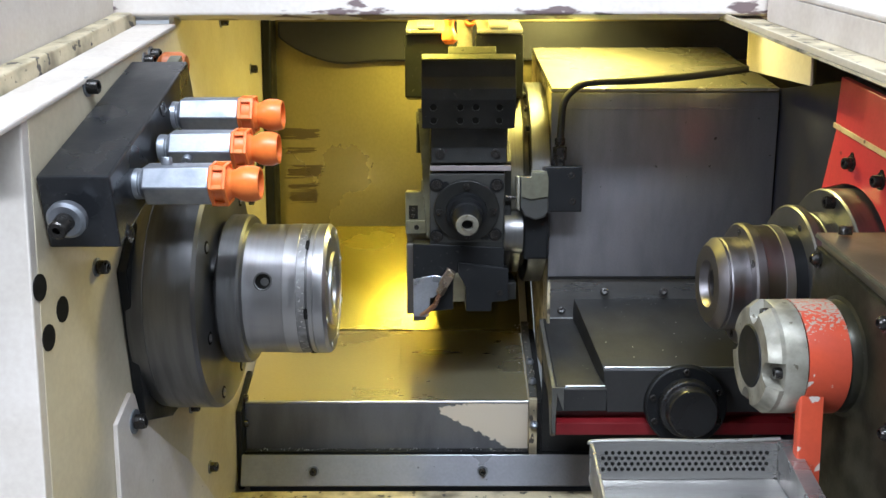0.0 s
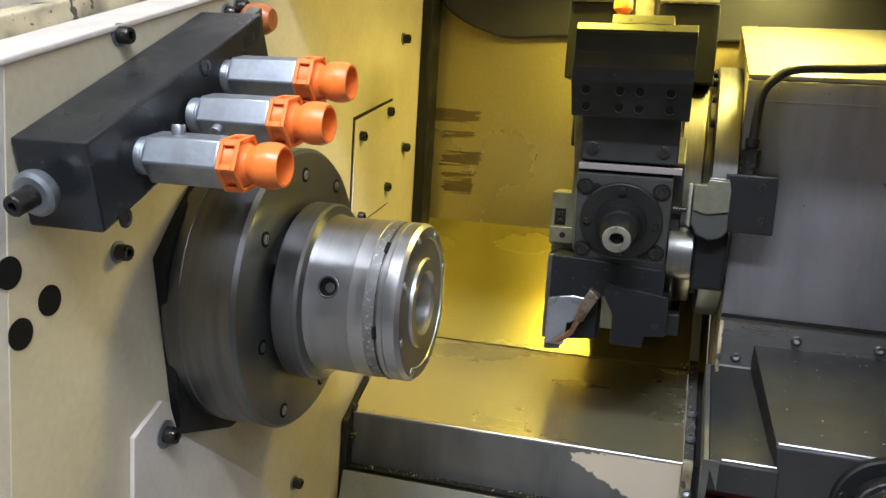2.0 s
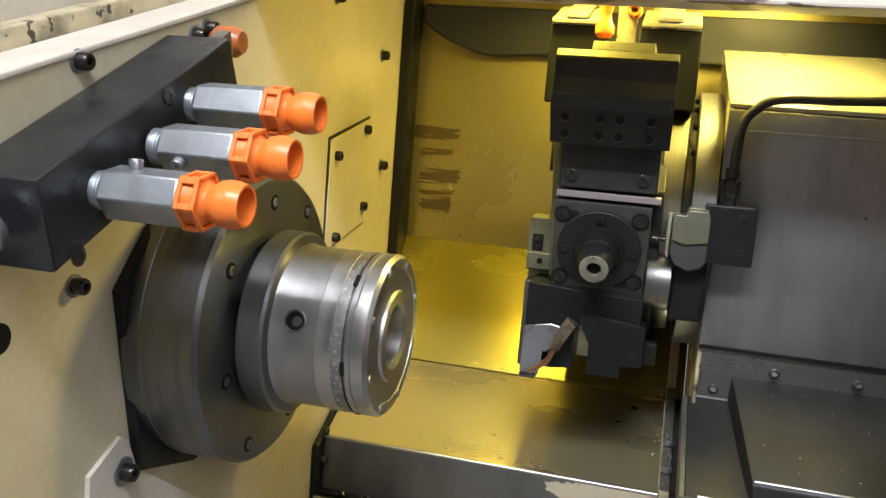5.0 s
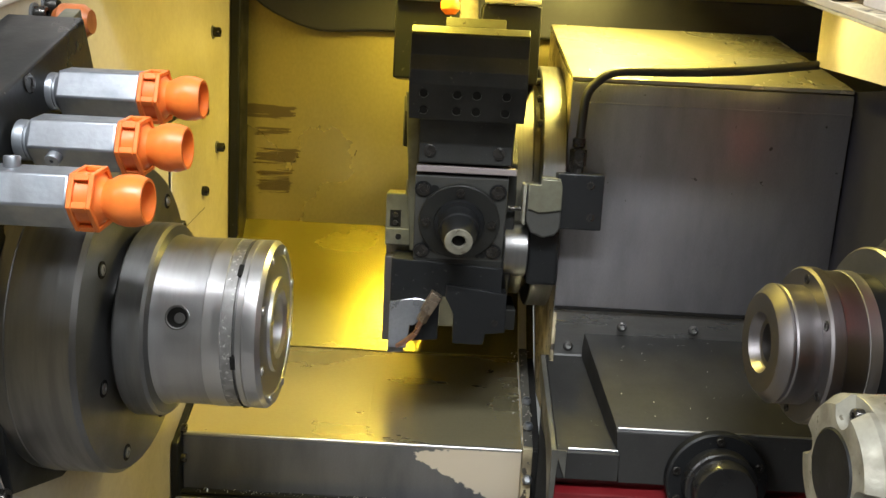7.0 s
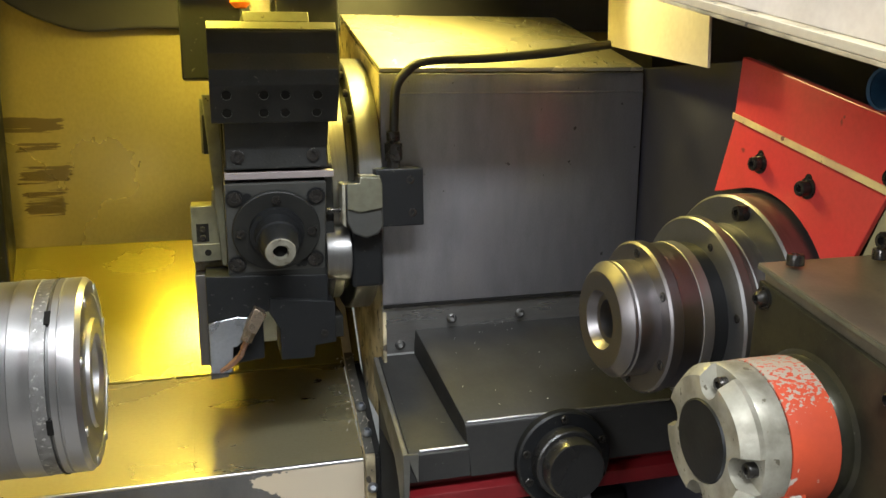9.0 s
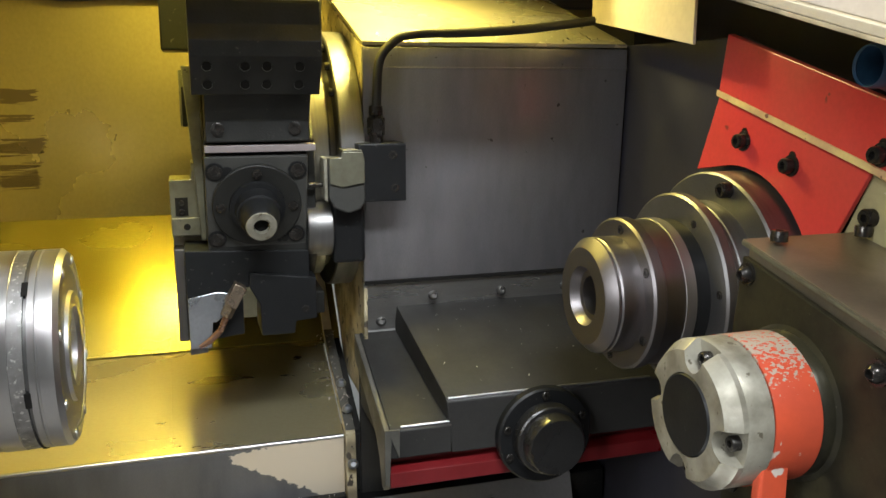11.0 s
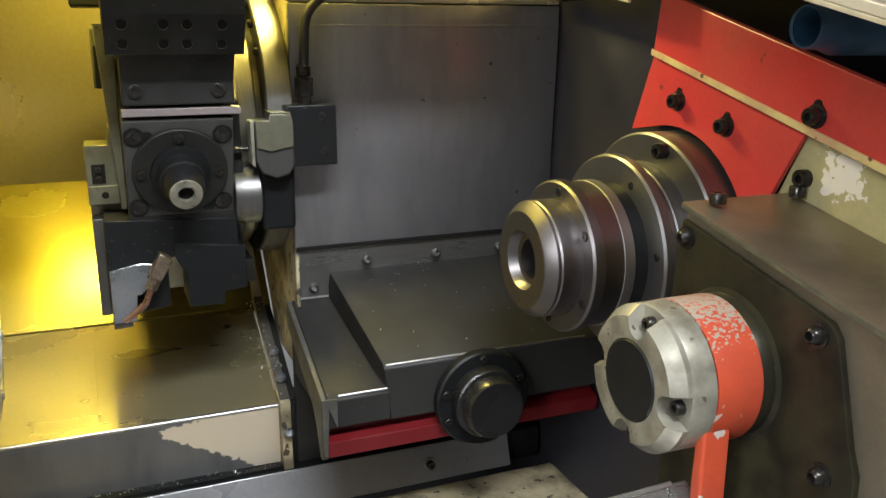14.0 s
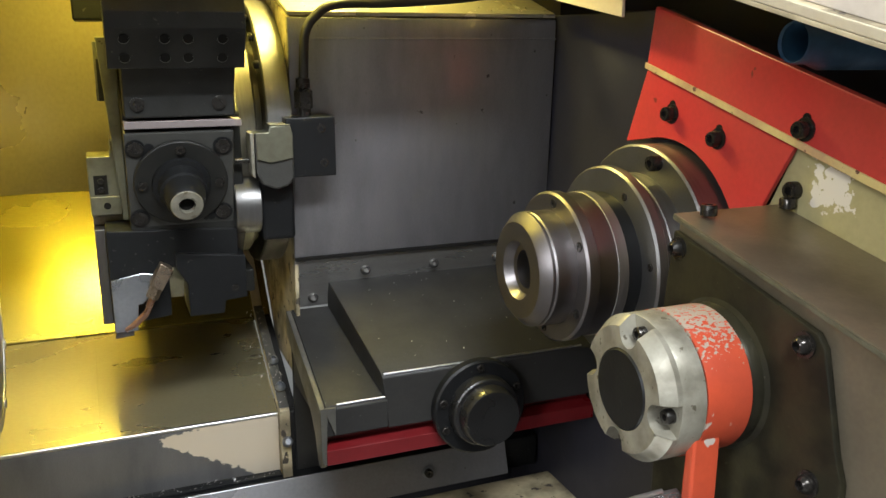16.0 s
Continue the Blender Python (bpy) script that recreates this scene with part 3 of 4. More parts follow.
part("saddle_return", prism([(0.1325, 0.9895), (0.1480, 0.9890), (0.1475, 0.958), (0.1395, 0.979), (0.1370, 0.926), (0.1325, 0.934)], "y", 1.0798, 1.0825, 0.0006), FOLD, col, "bare folded corner return")
part("gap_plate", box(0.1318, 0.1415, 1.2505, 1.256, 0.8425, 0.9145, 0.0006), SADDLE, col)
part("gap_floor", prism([(1.2505, 0.920), (1.3905, 0.990), (1.3905, 0.985), (1.2505, 0.915)], "x", 0.1313, 0.1416, 0.0005), SADDLE, col)
part("under_plate", box(0.1385, 0.452, 1.240, 1.246, 0.8425, 1.04, 0.001), SADDLE, col)
part("red_guard", box(0.1385, 0.448, 1.100, 1.106, 0.930, 0.985, 0.001), RED_SHADED, col, "red guard strip, darkened for the shade under the saddle")
part("red_guard_lip", prism([(1.084, 0.925), (1.1055, 0.929), (1.0995, 0.946), (1.084, 0.941)], "x", 0.1385, 0.448, 0.001), RED_SHADED, col, "red guard lip in the same darkened red")
# Thin bright tubes draw the highlight lines on the saddle's front edges
part("edge_highlight", tube([(0.2005, 1.0872, 1.0138), (0.28, 1.0872, 1.0138), (0.43, 1.0872, 1.0138)], 0.0011, 8), STEEL_BRIGHT, col)
part("edge_highlight", tube([(0.1505, 1.0862, 0.9895), (0.18, 1.0862, 0.9895), (0.2025, 1.0862, 0.9895)], 0.0011, 8), STEEL_BRIGHT, col)
flange = part("drive_flange", turned([(0, 0.0), (0, 0.052), (-0.009, 0.052), (-0.011, 0.050), (-0.011, 0.030)], (0.302, 1.0825, 0.967), "y", 64), BLACK, col)
boss = part("drive_boss", turned([(-0.011, 0.0375), (-0.024, 0.0365), (-0.0255, 0.035), (-0.026, 0.0315), (-0.040, 0.0305), (-0.042, 0.0290), (-0.042, 0.0)], (0.302, 1.0825, 0.967), "y", 64), BOSS, col)
for a in (25, 92, 165, 205, 335):
    screw(flange, (0.302 + 0.0445 * math.cos(radians(a)), 1.0712, 0.967 + 0.0445 * math.sin(radians(a))), "-y", 0.0085, 0.003)
blk = part("valve_block", box(0.130, 0.181, 1.176, 1.205, 1.205, 1.266, 0.0015), BLACK, col)
screw(blk, (0.1665, 1.1765, 1.254), "-y", 0.009, 0.001)
screw(blk, (0.1685, 1.1765, 1.219), "-y", 0.009, 0.001)
nut = part("hose_nut", turned([(0, 0.007), (0.008, 0.007), (0.008, 0.0095), (0.026, 0.0095), (0.028, 0.006)], (0.152, 1.19, 1.266), "z", 6), SCREW, col)
part("hose_ferrule", turned([(0.028, 0.006), (0.029, 0.0072), (0.038, 0.0072), (0.039, 0.005)], (0.152, 1.19, 1.266), "z", 24), SCREW, col)
part("coolant_hose", tube([(0.152, 1.189, 1.288), (0.1535, 1.188, 1.325), (0.156, 1.187, 1.350), (0.166, 1.186, 1.365), (0.188, 1.187, 1.377), (0.25, 1.19, 1.380), (0.32, 1.193, 1.385), (0.406, 1.20, 1.396)], 0.0049), RUBBER, col)

# ---- turret ----
tur = thing("tool_turret", (0.03, 1.33, 1.05), "black indexing tool turret with bolted tool holders", "tool turret")
TY, TZ = 1.345, 1.21
part("turret_disc", turned([(0.080, 0.0), (0.080, 0.134), (0.082, 0.138), (0.105, 0.138), (0.107, 0.136), (0.107, 0.128), (0.114, 0.128), (0.114, 0.0)], (0, TY, TZ + 0.025), "x", 128), DISC, tur, "bright machined turret disc")
hub = part("turret_flange", turned([(0.1142, 0.0), (0.1142, 0.150), (0.116, 0.152), (0.1405, 0.152), (0.1415, 0.150)], (0, TY, TZ + 0.025), "x", 128), STEEL_DARK, tur)
for a in (70, 85, 100, 115, 130, 145):
    screw(hub, (0.1142, TY + 0.144 * math.cos(radians(a)), TZ + 0.025 + 0.144 * math.sin(radians(a))), "-x", 0.009, 0.005)

oct_pts = [(TY + 0.162 * math.cos(radians(22.5 + 45 * i)), TZ + 0.162 * math.sin(radians(22.5 + 45 * i))) for i in range(8)]
part("turret_drum", prism(oct_pts, "x", -0.024, 0.0875, 0.002), CAST, tur)
part("drum_edge", box(-0.0235, 0.0845, 1.1635, 1.185, 1.261, 1.2680, 0.0008), PINK, tur, "bare pinkish steel strip")
# live tool holder facing the door, square to the sloped slide
HX, HY, HZ = 0.0255, 1.181, 1.207
TIP = Matrix.Translation((HX, HY, HZ)) @ pose(0, 0, 0, 17.5, 0, 0) @ Matrix.Translation((-HX, -HY, -HZ))


def tipped(at, facing="-y"):
    return TIP @ Matrix.Translation(at) @ FACING[facing]


hold = part("live_tool_holder", box(-0.0245, 0.0765, 1.181, 1.203, 1.156, 1.259, 0.0015), HOLDER, tur, "grey square live tool holder", at=TIP)
for x, z in ((-0.015, 1.2437), (0.066, 1.2437), (-0.015, 1.1695), (0.065, 1.1715)):
    for ob in (disc(hold, (x, 1.1805, z), "-y", 0.019, "counterbore", BLACK), screw(hold, (x, 1.1800, z), "-y", 0.0145, 0.0015)):
        ob.matrix_basis = TIP @ ob.matrix_basis
part("holder_flange", turned([(0, 0.0), (0, 0.0445), (-0.004, 0.0445), (-0.005, 0.0435), (-0.005, 0.028)], (HX, 1.181, HZ), "y", 72), CAST, hold, at=TIP)
part("holder_nose", turned([(-0.005, 0.028), (-0.010, 0.0275), (-0.011, 0.023), (-0.026, 0.022), (-0.027, 0.0200), (-0.036, 0.0190), (-0.049, 0.0165), (-0.051, 0.0152)], (HX, 1.181, HZ), "y", 64), BLACK, hold, at=TIP)
part("collet_ring", turned([(-0.0505, 0.0154), (-0.052, 0.0144), (-0.052, 0.0078), (-0.046, 0.0072)], (HX, 1.181, HZ), "y", 48), ALU, hold, "pale steel collet ring", at=TIP)
part("collet_bore", turned([(-0.0462, 0.0074), (-0.0460, 0.0)], (HX, 1.181, HZ), "y", 32), HOLE, hold, at=TIP)
for a in (90, 180, 0, 270):
    ob = screw(hold, (HX + 0.036 * math.cos(radians(a)), 1.1755, HZ + 0.036 * math.sin(radians(a))), "-y", 0.0095, 0.002)
    ob.matrix_basis = TIP @ ob.matrix_basis
for x, z, d in ((-0.003, 1.2435, 0.011), (0.0535, 1.1665, 0.007), (0.048, 1.1655, 0.005)):
    ob = disc(hold, (x, 1.1803, z), "-y", d, "oil_hole", BLACK)
    ob.matrix_basis = TIP @ ob.matrix_basis
part("spindle_lock_tab", prism([(0.058, 1.183), (0.062, 1.186), (0.0665, 1.205), (0.063, 1.207)], "y", 1.1785, 1.1812, 0.0006), ZINC, hold, "bare worn lock tab", at=TIP)
# upper holder: a stepped block clamped on the next facet
bm = prism([(1.150, 1.404), (1.143, 1.40), (1.136, 1.336), (1.164, 1.292), (1.164, 1.271), (1.24, 1.271), (1.24, 1.404)], "x", -0.022, 0.079, 0)
up = part("upper_tool_block", bevelled(bm, 0.0015), CAST, tur, "dark cast stepped tool block")
bm = prism([(1.2195, 1.403), (1.1275, 1.403), (1.1262, 1.401), (1.1258, 1.381), (1.1190, 1.366), (1.1188, 1.352), (1.141, 1.317), (1.2195, 1.317)], "x", -0.033, 0.0865, 0)
part("block_shoulder", bevelled(bm, 0.0007, 2, 15), CAST, up)
# Paler metal on the rim stands in for lamp light on the chamfer
part("block_cap", prism([(1.1262, 1.4032), (1.1335, 1.4105), (1.2195, 1.4105), (1.2195, 1.4032)], "x", -0.0328, 0.0863, 0.0006), OILY_ALU, up, "oily machined top rim in paler metal for lamp light")
part("block_key", prism([(1.1345, 1.4108), (1.1430, 1.4205), (1.2195, 1.4205), (1.2195, 1.4108)], "x", 0.001, 0.062, 0.0006), OILY_ALU, up, "bare raised key")
for x in (-0.018, 0.016, 0.036, 0.066):
    for k in (0.25, 0.72):
        # Paler disc set lower paints the highlight on the hole's bottom rim
        ob = disc(up, (0, 0, 0), "-y", 0.0092, "grub_rim_glint", STEEL_DARK)
        ob.matrix_basis = Matrix.Translation((x, 1.1184 + 0.0222 * k, 1.3514 - 0.035 * k)) @ pose(0, 0, 0, 32.4, 0, 0) @ FACING["-y"]
        ob = disc(up, (0, 0, 0), "-y", 0.0088, "grub_hole", HOLE, 0.0012)
        ob.matrix_basis = Matrix.Translation((x, 1.1184 + 0.0222 * k, 1.352 - 0.035 * k)) @ pose(0, 0, 0, 32.4, 0, 0) @ FACING["-y"]
for x in (-0.010, 0.064):
    screw(up, (x, 1.1635, 1.284), "-y", 0.013, 0.002)
part("drum_flank", prism([(-0.0415, 1.345), (-0.0245, 1.345), (-0.0245, 1.165), (-0.0300, 1.165), (-0.0350, 1.250)], "y", 1.222, 1.236, 0.001), OILY_ALU, tur, "bare oily drum flank")
# lower turning tool holder with its coolant pipe
low = part("lower_tool_block", prism([(-0.048, 1.160), (0.078, 1.154), (0.078, 1.118), (0.008, 1.118), (0.008, 1.068), (-0.028, 1.064), (-0.030, 1.056), (-0.048, 1.056)], "y", 1.192, 1.250, 0.0012), BLACK, tur, "black turning tool block")
# Plate cut to the outline of the reflection
part("face_reflection", prism([(-0.0475, 1.112), (-0.018, 1.117), (0.000, 1.114), (0.0015, 1.104), (-0.020, 1.086), (-0.024, 1.086), (-0.026, 1.060), (-0.030, 1.060), (-0.0475, 1.060)], "y", -0.0015, 0.0015, 0.0006), GLASSY, low, "pale plate for the bright reflection on the wet tool face", at=Matrix.Translation((0, 1.183, 1.094)) @ pose(0, 0, 0, -8, 0, 0) @ Matrix.Translation((0, 0, -1.094)))
part("clamp_wedge", prism([(0.015, 1.134), (0.084, 1.126), (0.084, 1.081), (0.062, 1.079), (0.060, 1.066), (0.025, 1.066), (0.025, 1.10), (0.015, 1.118)], "y", 1.186, 1.245, 0.0012), BLACK, low)
screw(low, (0.072, 1.186, 1.092), "-y", 0.008, 0.001)
part("boring_bar_socket", box(0.0845, 0.098, 1.225, 1.30, 1.075, 1.10, 0.0015), CAST, low)
part("cutting_insert", prism([(-0.047, 1.064), (-0.030, 1.064), (-0.030, 1.0545), (-0.048, 1.053)], "y", 1.181, 1.1915, 0.0006), STEEL_DARK, low)
part("coolant_pipe", tube([(-0.038, 1.180, 1.062), (-0.029, 1.179, 1.067), (-0.018, 1.178, 1.077), (-0.012, 1.177, 1.089), (-0.007, 1.176, 1.100)], 0.0034), COPPER, low, "bent copper coolant pipe")
part("pipe_nut", tube([(-0.011, 1.176, 1.093), (-0.005, 1.176, 1.105)], 0.0062, 6), BRASS, low)
part("pipe_elbow", prism([(-0.012, 1.108), (-0.001, 1.101), (0.011, 1.121), (0.000, 1.129)], "y", 1.168, 1.186, 0.001), BRASS, low)
# further holders round the drum
side = part("side_tool_block", prism([(-0.060, 1.167), (-0.0255, 1.167), (-0.0255, 1.245), (-0.037, 1.245), (-0.038, 1.228), (-0.060, 1.228)], "y", 1.238, 1.285, 0.0012), OILY_ALU, tur, "oily yellowed side block")
part("side_slot", box(-0.055, -0.042, 1.2370, 1.2379, 1.1895, 1.209, 0.0003), HOLE, side)
screw(side, (-0.0485, 1.2368, 1.203), "-y", 0.006, 0.002)
screw(side, (-0.0485, 1.2368, 1.194), "-y", 0.006, 0.002)
part("side_clamp", box(-0.0595, -0.030, 1.2345, 1.2378, 1.1685, 1.1875, 0.001), OILY_ALU, side, "pale clamp plate")
disc(side, (-0.044, 1.2343, 1.178), "-y", 0.007, "clamp_hole")
part("side_tool_shank", box(-0.059, -0.0485, 1.235, 1.285, 1.052, 1.154, 0.0012), STEEL_DARK, tur)
part("side_tool_cap", box(-0.059, -0.0255, 1.255, 1.285, 1.1545, 1.1665, 0.0008), ALU, tur)
part("side_key", box(-0.0445, -0.036, 1.246, 1.262, 1.283, 1.341, 0.0012), OILY_ALU, tur)
part("key_insert", box(-0.0425, -0.0375, 1.2385, 1.2455, 1.283, 1.324, 0.0008), BLACK, tur)
drv = part("drive_gear_block", prism([(0.098, 1.252), (0.112, 1.252), (0.113, 1.258), (0.133, 1.2575), (0.136, 1.250), (0.1365, 1.206), (0.131, 1.198), (0.118, 1.194), (0.104, 1.200), (0.098, 1.212)], "y", 1.174, 1.206, 0.002), HOLDER, tur, "grey oily drive block")
# Upper half of the block in a paler metal
part("drive_face", prism([(0.099, 1.2525), (0.1115, 1.2525), (0.1125, 1.2585), (0.1335, 1.258), (0.1355, 1.250), (0.1355, 1.226), (0.112, 1.222), (0.099, 1.226)], "y", 1.1712, 1.1738, 0.0008), OILY_ALU, drv, "paler upper face")
part("drive_top", prism([(0.1130, 1.2588), (0.1333, 1.2583), (0.1333, 1.2600), (0.1130, 1.2605)], "y", 1.1715, 1.204, 0.0005), OILY_ALU, drv)
part("drive_cap", prism([(0.0935, 1.252), (0.0972, 1.253), (0.0972, 1.206), (0.0935, 1.210)], "y", 1.174, 1.200, 0.001), ALU, tur, "pale thin drive flange")
part("drive_pin", turned([(0.079, 0.0), (0.079, 0.0026), (0.0934, 0.0026)], (0, 1.186, 1.224), "x", 20), SCREW, tur)
part("drive_sleeve", turned([(0.0775, 0.0), (0.0775, 0.029), (0.079, 0.030), (0.103, 0.030), (0.104, 0.029), (0.104, 0.0)], (0, 1.212, 1.174), "x", 64), STEEL_DARK, tur)
part("drive_housing", box(0.1042, 0.1395, 1.194, 1.30, 1.137, 1.2045, 0.004), BLACK, tur)
for x0, x1 in ((-0.060, 0.004), (0.040, 0.108)):
    rb = part("rear_tool_block", box(x0, x1, 1.256, 1.33, 1.361, 1.449, 0.002), BLACK, tur, "black tool block with a top coloured for lamp glare")
    part("clamp_plate", prism([(1.2495, 1.4495), (1.330, 1.4735), (1.330, 1.4785), (1.2495, 1.4545)], "x", x0 + 0.002, x1 - 0.002, 0.001), TOP_SHEET, rb, "oily clamp plate, coloured paler for lamp glare")
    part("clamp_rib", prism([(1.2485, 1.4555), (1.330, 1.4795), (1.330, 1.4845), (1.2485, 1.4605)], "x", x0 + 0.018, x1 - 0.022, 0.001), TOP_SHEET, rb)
part("nozzle_bracket", box(0.014, 0.036, 1.27, 1.276, 1.40, 1.50, 0.001), ALU, tur)
part("nozzle_bracket", box(0.050, 0.082, 1.335, 1.341, 1.45, 1.50, 0.001), ALU, tur)
part("flexible_nozzle", turned([(0, 0.006), (0.005, 0.0105), (0.013, 0.0105), (0.019, 0.007), (0.026, 0.006), (0.040, 0.009), (0.044, 0.009), (0.044, 0.005)], (0.003, 1.235, 1.433), "z", 32), ORANGE, tur, "orange segmented coolant nozzle")
part("flexible_nozzle", turned([(-0.012, 0.004), (-0.012, 0.007), (0, 0.0085), (0.006, 0.0085), (0.008, 0.004)], (0.032, 1.262, 1.468), "y", 32), ORANGE, tur, "orange coolant nozzle")

# ---- main spindle chuck ----
chuck = thing("collet_chuck", (-0.21, AY, AZ - 0.125), "machined steel collet chuck on a dark spindle flange", "collet chuck")
C = (0, AY, AZ)
hexp = [(0.838, 1.212), (0.813, 1.183), (0.845, 1.028), (0.925, 1.006), (1.04, 1.02), (1.085, 1.15), (1.04, 1.262), (0.90, 1.275)]
part("backing_plate", prism(hexp, "x", WX + 0.0005, WX + 0.010, 0.001), BLACK, chuck)
fl = part("spindle_flange", turned([(-0.306, 0.0), (-0.306, 0.126), (-0.290, 0.128), (-0.2893, 0.1274), (-0.2886, 0.1282), (-0.2440, 0.1282), (-0.2405, 0.1250), (-0.2405, 0.050)], C, "x", 160), STEEL_DARK, chuck, "dark grey machined flange")
for a, q in ((205, 0.087), (145, 0.096), (93, 0.105), (54, 0.1245), (252, 0.120), (295, 0.11), (10, 0.11), (330, 0.11)):
    y, z = AY + min(q, 0.112) * math.cos(radians(a)), AZ + min(q, 0.112) * math.sin(radians(a))
    disc(fl, (-0.2405, y, z), "+x", 0.0135, "counterbore")
    screw(fl, (-0.2402, y, z), "+x", 0.0085, 0.0012, mat=STEEL)
ring = part("clamp_ring", turned([(-0.2405, 0.060), (-0.2347, 0.060), (-0.2347, 0.078), (-0.2325, 0.0805), (-0.2130, 0.0805), (-0.2105, 0.0785), (-0.2092, 0.0712)], C, "x", 160), STEEL_DARK, chuck)
body = part("chuck_body", turned([(-0.2092, 0.0712), (-0.204, 0.0695), (-0.1695, 0.0697)], C, "x", 160), STEEL, chuck)
part("ground_band", turned([(-0.1695, 0.0697), (-0.169, 0.0703), (-0.1555, 0.0703)], C, "x", 160), STEEL_BRIGHT, chuck, "bright ground band")
part("scuffed_band", turned([(-0.1555, 0.0703), (-0.1550, 0.0699), (-0.1462, 0.0699), (-0.1460, 0.0675)], C, "x", 160), SCUFFED, chuck, "scratched rough band")
part("nose_groove", turned([(-0.1460, 0.0676), (-0.1446, 0.0676), (-0.1442, 0.0700), (-0.1436, 0.0700)], C, "x", 160), STEEL_DARK, chuck, "dark parting groove")
nose = part("nose_cap", turned([(-0.1436, 0.0700), (-0.1395, 0.0702), (-0.1390, 0.0692), (-0.1380, 0.0692), (-0.1375, 0.0702), (-0.1285, 0.0702), (-0.1250, 0.0672), (-0.1245, 0.058), (-0.1255, 0.0575), (-0.1255, 0.040), (-0.1230, 0.039), (-0.1230, 0.029), (-0.126, 0.026), (-0.19, 0.023), (-0.19, 0.0)], C, "x", 160), STEEL_BRIGHT, chuck, "polished nose cap with bore")
for i in range(8):
    a = radians(22 + 45 * i)
    screw(nose, (-0.1247, AY + 0.0625 * math.cos(a), AZ + 0.0625 * math.sin(a)), "+x", 0.0075, 0.001, mat=STEEL_BRIGHT)
for a in (68, 130, 192, 254):
    a = radians(a)
    m = Matrix.Translation((-0.1448, AY + 0.0685 * math.cos(a), AZ + 0.0685 * math.sin(a))) @ Matrix.Rotation(a, 4, "X")
    part("spanner_slot", box(-0.0026, 0.0014, -0.0025, 0.0021, -0.0056, 0.0056, 0.0003), HOLE, body, at=m)
hv = Vector((0, 0.880 - AY, 1.162 - AZ)).normalized()
hole_turn = hv.to_track_quat("Z", "Y").to_matrix().to_4x4()
hp = Vector((-0.188, AY, AZ)) + hv * 0.0695
hole_at = Matrix.Translation(hp) @ hole_turn
sh = part("spanner_hole", turned([(0.0003, 0.0096), (0.0007, 0.0088), (0.0005, 0.0078)], (0, 0, 0), "z", 32), STEEL_DARK, body, "chamfered spanner hole", at=hole_at)
# Flat dark disc stands for the bore, a paler one for its inside
part("hole_floor", turned([(0.0004, 0.0080), (0.0004, 0.0)], (0, 0, 0), "z", 32), HOLE, sh, at=hole_at)
part("hole_pale_disc", turned([(0.0004, 0.0042), (0.0008, 0.0038), (0.0008, 0.0)], (0.0018, -0.0005, 0), "z", 24), STEEL_DARK, sh, at=hole_at)
guard = thing("spindle_guard_plate", (WX + 0.004, 0.95, 0.85), "cream painted bent guard plate bolted under the chuck", "guard plate")
gp = part("plate", prism([(0.832, 1.060), (0.822, 1.064), (0.785, 1.045), (0.785, 0.62), (1.20, 0.62), (1.13, 0.80), (0.99, 0.93), (0.845, 1.030)], "x", WX + 0.0005, WX + 0.005, 0.001), CREAM_WORN, guard)
washer(gp, (WX + 0.005, 0.838 - 0.012, 1.034), "+x", 0.024)
screw(gp, (WX + 0.0065, 0.838 - 0.012, 1.034), "+x", 0.0145, 0.010)

# ---- coolant manifold with three check valves ----
man = thing("coolant_manifold", (-0.28, 0.76, 1.24), "black slanted coolant manifold block", "coolant manifold")
MU, MV = Vector((0, 0.899, 0.438)), Vector((0, -0.438, 0.899))
P0 = Vector((0, 0.666, 1.2785))


def along(u, v):
    p = P0 + MU * u + MV * v
    return (p.y, p.z)


mb = part("block", prism([along(0, 0), along(0.232, 0), along(0.232, -0.057), along(-0.010, -0.057)], "x", WX + 0.002, -0.253, 0.002), GREASY, man)
y, z = 0.702, 1.231
screw(mb, (-0.2528, y, z), "+x", 0.013, 0.001)
y, z = 0.793, 1.3315
screw(mb, (-0.2528, y, z), "+x", 0.013, 0.001)
sy, sz = 0.655, 1.247
STUD = Matrix.Translation((-0.283, 0.664, 1.249)) @ pose(0, 0, 0, 20, 0, 0)
part("stud_washer", turned([(0.0, 0.0), (0.0, 0.0135), (-0.003, 0.0145), (-0.007, 0.0145), (-0.009, 0.012), (-0.009, 0.0)], (0, 0, 0), "y", 40), ZINC, man, "zinc washer", at=STUD)
part("stud", turned([(-0.009, 0.0072), (-0.024, 0.0068), (-0.025, 0.006), (-0.025, 0.003), (-0.021, 0.0028), (-0.021, 0)], (0, 0, 0), "y", 32), SCREW, man, at=STUD)
bk = part("rear_fitting", prism([(0.878, 1.376), (0.900, 1.388), (0.906, 1.366), (0.886, 1.356)], "x", -0.278, -0.266, 0.001), OILY_ALU, man, "bare metal rear fitting")
part("rear_nozzle", turned([(0, 0.008), (0.006, 0.0130), (0.022, 0.0130), (0.028, 0.009), (0.028, 0.0)], (-0.2975, 0.927, 1.381), "x", 40), AMBER, man, "brownish orange plastic nozzle")


def hex_pts(r, turn):
    return [(r * math.cos(radians(turn + 60 * i)), r * math.sin(radians(turn + 60 * i))) for i in range(6)]


